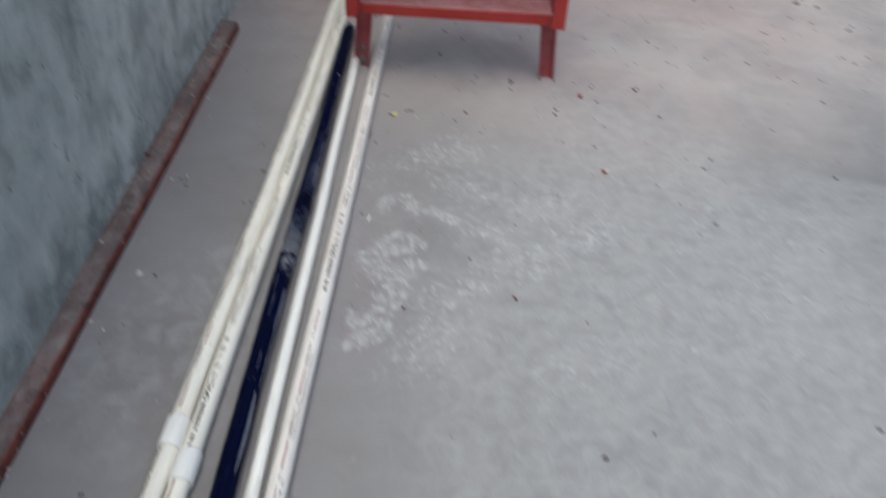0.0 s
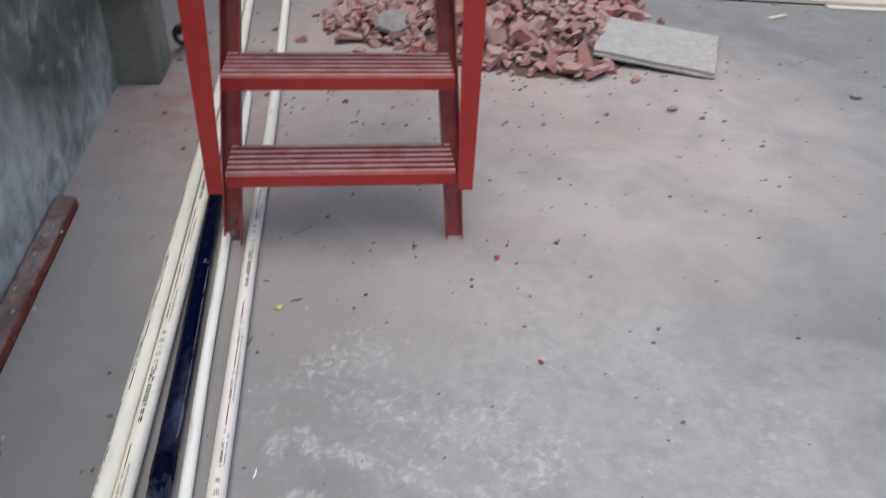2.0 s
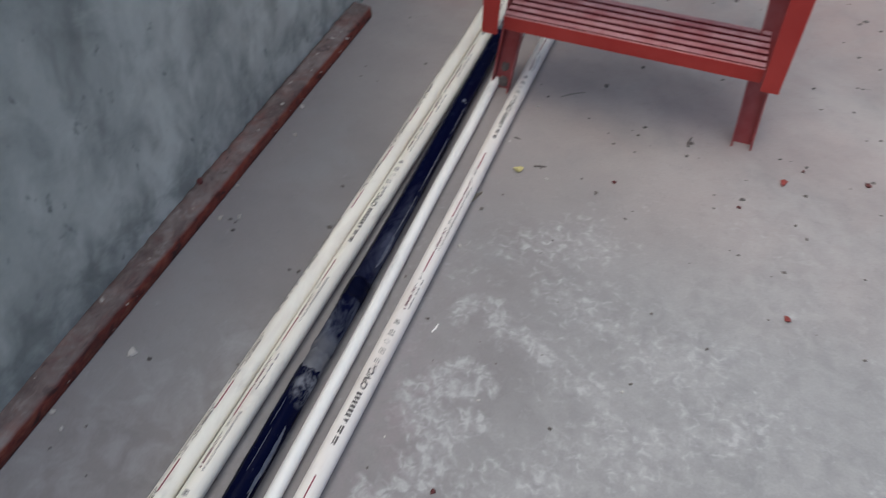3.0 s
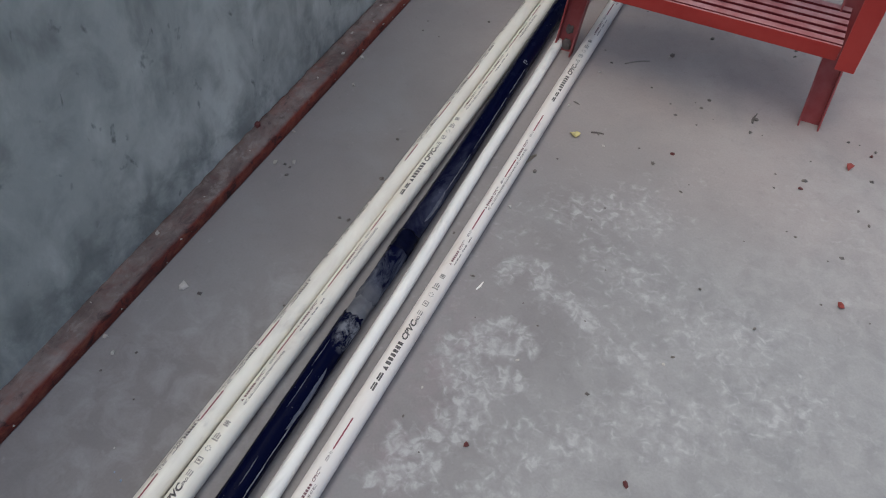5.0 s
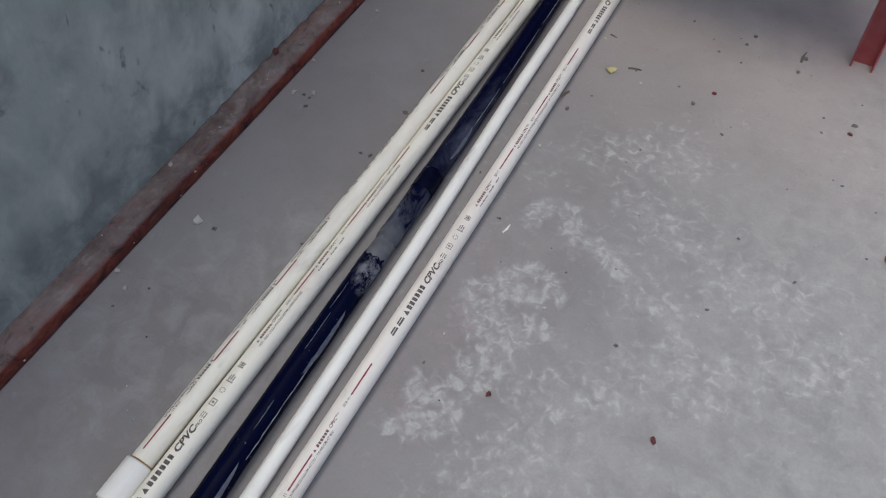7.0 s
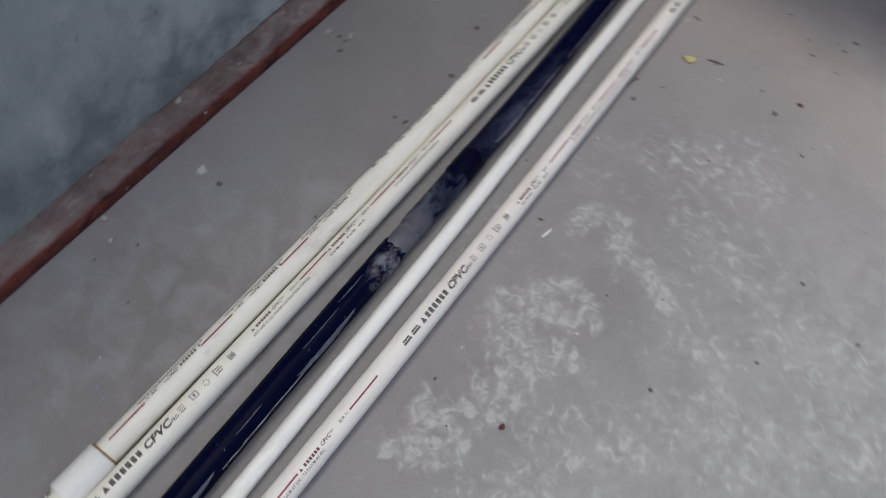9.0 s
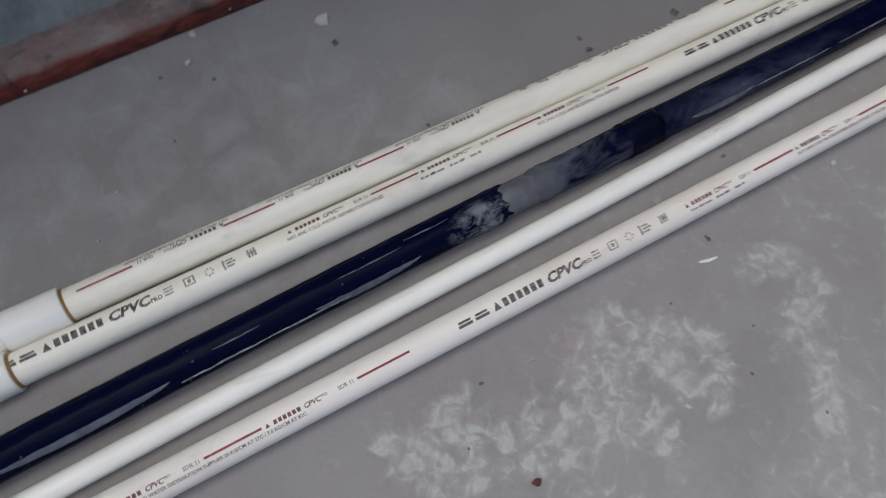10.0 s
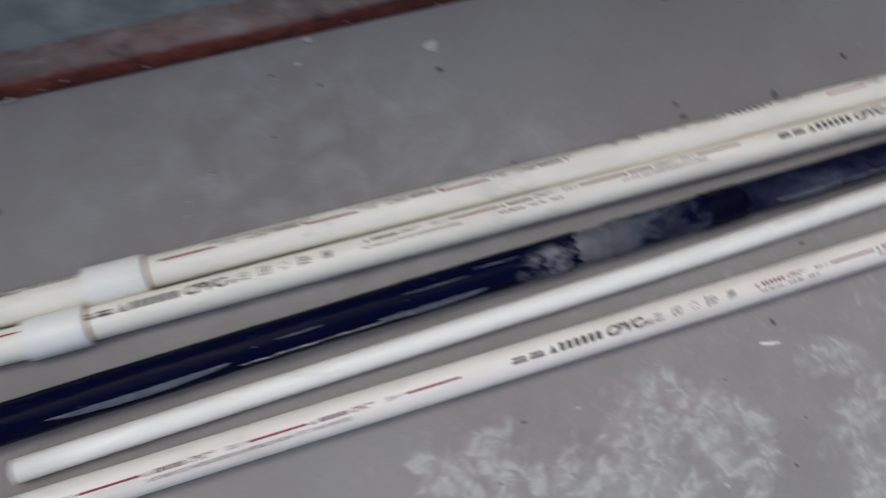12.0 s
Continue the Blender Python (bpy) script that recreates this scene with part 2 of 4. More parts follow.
def navy_film():
    """Glossy dark film; cement dust lies on it beside the tear and along the flank."""
    m, nt, b = graph("navy_film")
    co = coords(nt)
    cloud = tex_noise(nt, co, 20, 6, 0.62, 0.6, (1.0, 0.5, 1.0))
    fine = tex_noise(nt, co, 55, 6, 0.7, 0.4, (1.0, 0.6, 1.0))
    # dust clouds between the tear and the tape, and beyond it
    blot = times(nt, ramp(nt, spot(nt, co, (-0.115, 0.315, 0.04), (0.3, 0.085, 0.3)), 0.0, 0.4), ramp(nt, cloud, 0.42, 0.58, 0.0, 0.95))
    beyond = times(nt, ramp(nt, spot(nt, co, (-0.108, 0.585, 0.034), (0.035, 0.23, 0.04)), 0.0, 0.6), ramp(nt, cloud, 0.4, 0.62, 0.05, 0.6))
    # whitish cement smear at the crumpled end
    white = times(nt, ramp(nt, spot(nt, co, (-0.098, 0.165, 0.042), (0.03, 0.06, 0.04)), 0.0, 0.45), ramp(nt, fine, 0.44, 0.6))
    specks = ramp(nt, tex_noise(nt, co, 105, 3, 0.6), 0.69, 0.74, 0.0, 0.5)
    scrape = ramp(nt, tex_noise(nt, co, 30, 4, 0.6, 0.8, (1.0, 0.1, 1.0)), 0.66, 0.74, 0.0, 0.3)
    col = mix(nt, scrape, (0.002, 0.0032, 0.019), (0.04, 0.045, 0.075))
    col = mix(nt, blot, col, (0.085, 0.096, 0.13))
    # the dust is thickest at the torn rim
    rim = times(nt, ramp(nt, spot(nt, co, (-0.115, 0.252, 0.04), (0.3, 0.04, 0.3)), 0.0, 0.7), ramp(nt, fine, 0.3, 0.55, 0.45, 1.0))
    col = mix(nt, rim, col, (0.1, 0.105, 0.122))
    col = mix(nt, beyond, col, (0.085, 0.095, 0.14))
    col = mix(nt, times(nt, white, 0.85), col, (0.21, 0.22, 0.25))
    col = mix(nt, specks, col, (0.25, 0.25, 0.28))
    nt.links.new(col, b.inputs["Base Color"])
    nt.links.new(ramp(nt, cloud, 0.3, 0.7, 0.14, 0.34), b.inputs["Roughness"])
    b.inputs["Specular IOR Level"].default_value = 0.035
    bump(nt, b, tex_noise(nt, co, 26, 4, 0.55, 0.6, (1.0, 0.4, 1.0)), 0.5, 0.004)
    return m


def red_paint():
    m, nt, b = graph("red_oxide_paint")
    co = coords(nt)
    wear = tex_noise(nt, co, 5.88, 6, 0.65, 0.4)
    fine = tex_noise(nt, co, 44.12, 5, 0.6)
    geo = nt.nodes.new("ShaderNodeNewGeometry")
    sep = nt.nodes.new("ShaderNodeSeparateXYZ")
    nt.links.new(geo.outputs["Normal"], sep.inputs[0])
    col = mix(nt, ramp(nt, wear, 0.35, 0.7), (0.38, 0.023, 0.018), (0.45, 0.04, 0.031))
    lying = times(nt, ramp(nt, sep.outputs["Z"], 0.6, 0.95), ramp(nt, wear, 0.35, 0.6, 0.45, 0.9))
    col = mix(nt, lying, col, (0.40, 0.235, 0.24))
    col = mix(nt, ramp(nt, fine, 0.64, 0.74, 0.0, 0.5), col, (0.2, 0.05, 0.04))
    nt.links.new(col, b.inputs["Base Color"])
    nt.links.new(ramp(nt, fine, 0.3, 0.7, 0.38, 0.6), b.inputs["Roughness"])
    bump(nt, b, fine, 0.2, 0.002)
    return m


def worn_tread():
    m, nt, b = graph("worn_tread_gap_shade")
    co = coords(nt)
    wear = tex_noise(nt, co, 16.18, 5, 0.6)
    geo = nt.nodes.new("ShaderNodeNewGeometry")
    sep = nt.nodes.new("ShaderNodeSeparateXYZ")
    nt.links.new(geo.outputs["Normal"], sep.inputs[0])
    # worn pale tops; side faces coloured dark to stand in for shade between slats
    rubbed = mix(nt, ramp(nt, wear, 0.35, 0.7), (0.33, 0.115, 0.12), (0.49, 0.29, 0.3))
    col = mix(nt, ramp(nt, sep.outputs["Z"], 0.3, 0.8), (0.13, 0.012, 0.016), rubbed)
    nt.links.new(col, b.inputs["Base Color"])
    b.inputs["Roughness"].default_value = 0.4
    bump(nt, b, wear, 0.2, 0.002)
    return m


def batten_wood():
    """Old red-stained wood: blotched with dark damp on the face, caked with mortar dust on top."""
    m, nt, b = graph("stained_batten_wood")
    co = coords(nt)
    grain = tex_noise(nt, co, 30, 6, 0.6, 0.4, (1.0, 0.06, 1.0))
    splash = tex_noise(nt, co, 14, 7, 0.7, 0.6)
    rust = tex_noise(nt, co, 36, 7, 0.7, 0.5, (1.0, 0.6, 1.0))
    damp = tex_noise(nt, co, 11, 6, 0.65, 0.6, (1.0, 0.5, 1.0))
    geo = nt.nodes.new("ShaderNodeNewGeometry")
    sep = nt.nodes.new("ShaderNodeSeparateXYZ")
    nt.links.new(geo.outputs["Normal"], sep.inputs[0])
    col = mix(nt, ramp(nt, grain, 0.35, 0.65), (0.1, 0.017, 0.012), (0.245, 0.046, 0.028))
    col = mix(nt, ramp(nt, rust, 0.5, 0.66, 0.0, 0.65), col, (0.25, 0.085, 0.048))
    col = mix(nt, ramp(nt, rust, 0.37, 0.48, 0.85, 0.0), col, (0.025, 0.011, 0.01))
    col = mix(nt, ramp(nt, damp, 0.54, 0.68, 0.0, 0.45), col, (0.06, 0.028, 0.024))
    col = mix(nt, ramp(nt, splash, 0.62, 0.74, 0.0, 0.55), col, (0.3, 0.24, 0.2))
    top = times(nt, ramp(nt, sep.outputs["Z"], 0.35, 0.85), ramp(nt, splash, 0.3, 0.55, 0.5, 0.95))
    crust = mix(nt, ramp(nt, tex_noise(nt, co, 9, 7, 0.68, 0.3, (1.0, 0.6, 1.0)), 0.38, 0.62), (0.108, 0.084, 0.079), (0.215, 0.182, 0.172))
    crust = mix(nt, ramp(nt, rust, 0.54, 0.66, 0.0, 0.6), crust, (0.28, 0.255, 0.243))
    crust = mix(nt, ramp(nt, rust, 0.34, 0.46, 0.7, 0.0), crust, (0.07, 0.045, 0.042))
    col = mix(nt, top, col, crust)
    nt.links.new(col, b.inputs["Base Color"])
    b.inputs["Roughness"].default_value = 0.8
    bump(nt, b, mix(nt, 0.5, rust, splash), 0.7, 0.004)
    return m


def sawn_wood():
    m, nt, b = graph("pale_sawn_wood")
    co = coords(nt)
    grain = tex_noise(nt, co, 22.06, 6, 0.6, 0.5, (0.05, 1.0, 1.0))
    broad = tex_noise(nt, co, 2.21, 4, 0.6)
    info = nt.nodes.new("ShaderNodeObjectInfo")
    col = mix(nt, ramp(nt, grain, 0.3, 0.7), (0.46, 0.4, 0.34), (0.56, 0.5, 0.435))
    col = mix(nt, ramp(nt, broad, 0.4, 0.7, 0.0, 0.4), col, (0.5, 0.455, 0.405))
    col = mix(nt, times(nt, info.outputs["Random"], 0.4), col, (0.58, 0.53, 0.48))
    nt.links.new(col, b.inputs["Base Color"])
    b.inputs["Roughness"].default_value = 0.75
    bump(nt, b, grain, 0.3, 0.002)
    return m


def brick_clay(name, crumbs=False):
    m, nt, b = graph(name)
    co = coords(nt)
    info = nt.nodes.new("ShaderNodeNewGeometry" if crumbs else "ShaderNodeObjectInfo")
    n = tex_noise(nt, co, 18.38, 6, 0.65, 0.3)
    cr = nt.nodes.new("ShaderNodeValToRGB")
    cr.color_ramp.elements[0].color = (0.3, 0.055, 0.056, 1)
    cr.color_ramp.elements[1].color = (0.33, 0.26, 0.25, 1)
    mid = cr.color_ramp.elements.new(0.35)
    mid.color = (0.32, 0.11, 0.104, 1)
    mid = cr.color_ramp.elements.new(0.7)
    mid.color = (0.32, 0.18, 0.172, 1)
    nt.links.new(info.outputs["Random Per Island" if crumbs else "Random"], cr.inputs[0])
    col = mix(nt, ramp(nt, n, 0.38, 0.64, 0.05, 0.6), cr.outputs[0], (0.36, 0.25, 0.238))
    # mortar dust settled on what faces up
    facing = nt.nodes.new("ShaderNodeNewGeometry")
    sep = nt.nodes.new("ShaderNodeSeparateXYZ")
    nt.links.new(facing.outputs["Normal"], sep.inputs[0])
    settled = times(nt, ramp(nt, sep.outputs["Z"], 0.35, 0.95, 0.0, 0.75), ramp(nt, tex_noise(nt, co, 7, 5, 0.6, 0.4), 0.35, 0.6, 0.2, 1.0))
    col = mix(nt, settled, col, (0.4, 0.315, 0.3))
    nt.links.new(col, b.inputs["Base Color"])
    b.inputs["Roughness"].default_value = 0.92
    bump(nt, b, n, 0.6, 0.006)
    return m


def simple(name, colour, rough=0.7, second=None, scale=30.0, metal=0.0):
    m, nt, b = graph(name)
    co = coords(nt)
    n = tex_noise(nt, co, scale, 5, 0.6)
    nt.links.new(mix(nt, ramp(nt, n, 0.35, 0.7), colour, second or tuple(c * 0.75 for c in colour)), b.inputs["Base Color"])
    b.inputs["Roughness"].default_value = rough
    b.inputs["Metallic"].default_value = metal
    bump(nt, b, n, 0.2, 0.002)
    return m


FLOOR = concrete_floor()
WALL = plaster("cement_plaster", (0.5, 0.54, 0.515), (0.67, 0.71, 0.67), (0.14, 0.157, 0.154))
PILASTER = plaster("mossy_plaster", (0.2, 0.208, 0.175), (0.28, 0.285, 0.25), (0.14, 0.147, 0.12))
BACKWALL = plaster("plain_plaster", (0.26, 0.235, 0.21), (0.295, 0.27, 0.245), (0.2, 0.18, 0.165))
CREAM = pipe_plastic("cream_cpvc", (0.885, 0.855, 0.755), (0.62, 0.55, 0.48))
CREAM_PINK = pipe_plastic("dusty_cream_cpvc", (0.85, 0.815, 0.765), (0.64, 0.55, 0.49))
WHITE = pipe_plastic("white_pvc", (0.875, 0.87, 0.83), (0.7, 0.68, 0.63))
NAVY = navy_film()
GREY_PVC = simple("dusty_grey_pvc", (0.075, 0.08, 0.098), 0.55, (0.145, 0.15, 0.165), 24)
# pale colour that paints sky reflections onto the navy sleeve
FILM_PALE = simple("film_glint", (0.125, 0.135, 0.17), 0.3, (0.05, 0.056, 0.09), 70)
# pale colour for the glints painted along the film's ragged edge
FILM_EDGE = simple("film_edge_glint", (0.24, 0.25, 0.29), 0.35, (0.015, 0.017, 0.035), 75)
TAPE = simple("navy_tape", (0.0015, 0.0022, 0.01), 0.18, (0.004, 0.0055, 0.02), 44)
TAPE.node_tree.nodes["Principled BSDF"].inputs["Specular IOR Level"].default_value = 0.035
RED = red_paint()
WORN_SHADED = worn_tread()
MAROON = simple("scuffed_maroon_paint", (0.27, 0.035, 0.036), 0.5, (0.36, 0.1, 0.1), 12)
BATTEN = batten_wood()
SAWN = sawn_wood()
BRICK = brick_clay("broken_brick_clay")
BRICK_CRUMB = brick_clay("brick_crumb_clay", True)
INK_BLACK = simple("black_ink", (0.03, 0.028, 0.028), 0.6, (0.22, 0.2, 0.19), 221)
INK_FINE = simple("grey_ink", (0.08, 0.07, 0.07), 0.6, (0.42, 0.39, 0.37), 190)
PALE_INK = simple("pale_paint_mark", (0.34, 0.36, 0.42), 0.6, (0.16, 0.17, 0.22), 221)
INK_MARK = simple("worn_mark_ink", (0.09, 0.085, 0.085), 0.6, (0.6, 0.57, 0.52), 243)
INK_MAROON = simple("maroon_ink", (0.09, 0.018, 0.025), 0.6, (0.24, 0.12, 0.13), 240)
INK_RED = simple("red_ink", (0.19, 0.012, 0.032), 0.6, (0.32, 0.06, 0.09), 176)
GLUE = simple("solvent_glue", (0.36, 0.2, 0.055), 0.3)
SHEET = simple("cement_sheet", (0.31, 0.3, 0.295), 0.85, (0.41, 0.39, 0.38), 26)
MORTAR = simple("mortar_lump", (0.36, 0.33, 0.30), 0.95, (0.44, 0.42, 0.38), 44)
SLAB = simple("plaster_slab", (0.2, 0.19, 0.178), 0.95, (0.29, 0.275, 0.26), 29)
CRUST = simple("foot_crust", (0.13, 0.105, 0.1), 0.95, (0.21, 0.18, 0.165), 66)
LUMP = simple("grey_lump", (0.2, 0.185, 0.175), 0.95, (0.29, 0.27, 0.255), 44)
PEBBLE = simple("dark_grit", (0.1, 0.088, 0.082), 0.9, (0.2, 0.18, 0.17), 59)
CHIP_RED = simple("red_brick_chip", (0.3, 0.05, 0.042), 0.9, (0.22, 0.06, 0.052), 59)
CHIP_MAROON = simple("maroon_brick_chip", (0.09, 0.022, 0.022), 0.9, (0.14, 0.045, 0.042), 59)
CHIP_PALE = simple("pale_mortar_chip", (0.52, 0.5, 0.47), 0.9, (0.4, 0.38, 0.36), 59)
BLUE = simple("blue_paint", (0.22, 0.3, 0.45), 0.7, (0.35, 0.4, 0.48), 66)
LEAF = simple("dry_leaf", (0.16, 0.14, 0.11), 0.8, (0.28, 0.25, 0.19), 44)
YELLOW = simple("yellow_scrap", (0.58, 0.52, 0.24), 0.7)
BLACK_RUBBER = simple("black_rubber", (0.012, 0.012, 0.013), 0.45, (0.03, 0.03, 0.03), 29)
# spoil colour kept dark to paint the crevice shade in the rubble
SPOIL_SHADE = simple("gap_shade_spoil", (0.09, 0.05, 0.045), 0.95, (0.16, 0.1, 0.09), 29)
STEEL = simple("worn_steel", (0.24, 0.2, 0.18), 0.6, (0.2, 0.1, 0.08), 44, 0.3)


# ---- building helpers ----
def mesh_of(name, bm, material, smooth=False):
    me = bpy.data.meshes.new(name)
    bmesh.ops.recalc_face_normals(bm, faces=bm.faces[:])
    bm.to_mesh(me)
    bm.free()
    me.materials.append(material)
    if smooth:
        me.shade_smooth()
    return me


def part(name, bm, material, parent=None, label="", smooth=False):
    ob = new(name, mesh_of(name, bm, material, smooth))
    if parent:
        ob.parent = parent
    if label:
        tagged(ob, label)
    return ob


def box(bm, lo, hi, bevel=0.0):
    """A box between two corners, bevelled, added to bm."""
    mid = [(a + b) / 2 for a, b in zip(lo, hi)]
    size = [abs(b - a) for a, b in zip(lo, hi)]
    made = bmesh.ops.create_cube(bm, size=1.0, matrix=Matrix.LocRotScale(mid, None, size))
    if bevel:
        edges = {e for v in made["verts"] for e in v.link_edges}
        bmesh.ops.bevel(bm, geom=list(edges), offset=bevel, segments=2, affect="EDGES", profile=0.6)
    return bm


def along(table, y):
    """The value at y on a smooth line through (y, value) pairs."""
    ys, vs = [a for a, _ in table], [b for _, b in table]
    return float(np.interp(y, ys, vs))


def sweep(bm, places, radii, sides=28, inner=None):
    """A round tube along places with a radius at each; hollow where inner is given, capped otherwise."""
    rings = []
    count = len(places)
    for i, p in enumerate(places):
        a, b = Vector(places[max(i - 1, 0)]), Vector(places[min(i + 1, count - 1)])
        ahead = (b - a).normalized()
        side = ahead.cross(Vector((0, 0, 1)))
        side = side.normalized() if side.length > 1e-4 else Vector((1, 0, 0))
        up = side.cross(ahead)
        rings.append([bm.verts.new(Vector(p) + radii[i] * (math.cos(k * 2 * math.pi / sides) * side + math.sin(k * 2 * math.pi / sides) * up))
                      for k in range(sides)])
    for one, two in zip(rings, rings[1:]):
        for k in range(sides):
            bm.faces.new((one[k], one[(k + 1) % sides], two[(k + 1) % sides], two[k]))
    for ring, end in ((rings[0], 0), (rings[-1], -1)):
        if inner:
            centre = Vector(places[end])
            deep = (Vector(places[1 if end == 0 else -2]) - centre).normalized() * 0.0408
            lip = [bm.verts.new(centre + (v.co - centre) * inner) for v in ring]
            well = [bm.verts.new(v.co + deep) for v in lip]
            for k in range(sides):
                j = (k + 1) % sides
                bm.faces.new((ring[k], ring[j], lip[j], lip[k]))
                bm.faces.new((lip[k], lip[j], well[j], well[k]))
            bm.faces.new(well)
        else:
            bm.faces.new(ring)
    return bm


def lump(seed, size, rough=0.35, cuts=1):
    """A broken, angular stone of about the given size."""
    rng = random.Random(seed)
    bm = bmesh.new()
    bmesh.ops.create_icosphere(bm, subdivisions=cuts, radius=0.5)
    for v in bm.verts:
        v.co *= 1.0 + rng.uniform(-rough, rough)
    for v in bm.verts:
        v.co = Vector((v.co.x * size[0], v.co.y * size[1], v.co.z * size[2]))
    return bm


def shard(seed, size):
    """A brick fragment: a box knocked to an uneven, chipped shape."""
    rng = random.Random(seed)
    bm = bmesh.new()
    bmesh.ops.create_cube(bm, size=1.0)
    for v in bm.verts:
        v.co += Vector([rng.uniform(-0.22, 0.22) for _ in range(3)])
    for _ in range(3):
        way = Vector([rng.uniform(-1, 1) for _ in range(3)]).normalized()
        cut = bmesh.ops.bisect_plane(bm, geom=bm.verts[:] + bm.edges[:] + bm.faces[:], plane_co=way * rng.uniform(0.3, 0.5), plane_no=way, clear_outer=True)
        rim = [e for e in cut["geom_cut"] if isinstance(e, bmesh.types.BMEdge)]
        if rim:
            bmesh.ops.contextual_create(bm, geom=rim)
    for v in bm.verts:
        v.co = Vector((v.co.x * size[0], v.co.y * size[1], v.co.z * size[2]))
    return bm


# ---- the terrace ----
def wall_x(y):
    return -0.608 - 0.037 * y


BACK_Y = 4.9232


def terrace():
    bm = box(bmesh.new(), (-1.224, -4.352, -0.2448), (6.528, BACK_Y + 0.34, 0.0))
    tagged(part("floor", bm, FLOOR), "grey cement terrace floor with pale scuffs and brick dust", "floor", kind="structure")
    # west wall, slightly out of square, with its plastered pilaster
    bm = bmesh.new()
    y0, y1, top = -4.352, BACK_Y, 1.768
    near, far = wall_x(y0), wall_x(y1)
    foot = [bm.verts.new(p) for p in ((near, y0, 0), (far, y1, 0), (far - 0.3128, y1, 0), (near - 0.3128, y0, 0))]
    head = [bm.verts.new((v.co.x, v.co.y, top)) for v in foot]
    bm.faces.new(foot)
    bm.faces.new(head)
    for k in range(4):
        bm.faces.new((foot[k], foot[(k + 1) % 4], head[(k + 1) % 4], head[k]))
    tagged(part("wall_west", bm, WALL), "blotchy blue-grey cement plastered wall with dark stains", "wall", kind="structure")
    bm = box(bmesh.new(), (-0.816, 2.5, 0.0), (-0.522, 2.775, 1.836), 0.012)
    tagged(part("pilaster", bm, PILASTER), "dark mossy grey plastered pilaster on the wall", "pilaster", kind="structure")
    bm = box(bmesh.new(), (-1.224, BACK_Y, 0.0), (6.528, BACK_Y + 0.3128, 2.584))
    tagged(part("wall_north", bm, BACKWALL), "plain grey plastered wall behind the rubble", "wall", kind="structure")
    # two unseen low walls, added to close the terrace and its reflections
    bm = box(bmesh.new(), (6.2152, -4.352, 0.0), (6.528, BACK_Y - 0.00408, 1.36))
    tagged(part("wall_east", bm, BACKWALL), "low plain grey wall added out of view", "wall", kind="structure")
    bm = box(bmesh.new(), (-0.462, -4.352, 0.0), (6.21112, -4.0392, 1.36))
    tagged(part("wall_south", bm, BACKWALL), "low plain grey wall added out of view", "wall", kind="structure")


terrace()


# ---- the pipes on the floor ----
def writing(words, height, weight=0.035):
    """The built-in font's outline of some words as a bmesh: x along, y up, from the origin."""
    curve = bpy.data.curves.new("words", "FONT")
    curve.body = words
    curve.size = height / 0.7
    curve.resolution_u = 2
    curve.offset = height * weight
    holder = bpy.data.objects.new("words", curve)
    scene.collection.objects.link(holder)
    bpy.context.view_layer.update()
    me = bpy.data.meshes.new_from_object(holder.evaluated_get(bpy.context.evaluated_depsgraph_get()))
    bm = bmesh.new()
    bm.from_mesh(me)
    bpy.data.objects.remove(holder)
    bpy.data.meshes.remove(me)
    bpy.data.curves.remove(curve)
    return bm


def bar(bm, x0, x1, y0, y1):
    steps = max(1, int((x1 - x0) / 0.0272))
    for k in range(steps):
        a, b = x0 + (x1 - x0) * k / steps, x0 + (x1 - x0) * (k + 1) / steps
        bm.faces.new([bm.verts.new(p) for p in ((a, y0, 0), (b, y0, 0), (b, y1, 0), (a, y1, 0))])


def flat_rest(bm, x0, shear=0.0):
    for v in bm.verts:
        v.co.x += x0 + shear * v.co.y
    return bm


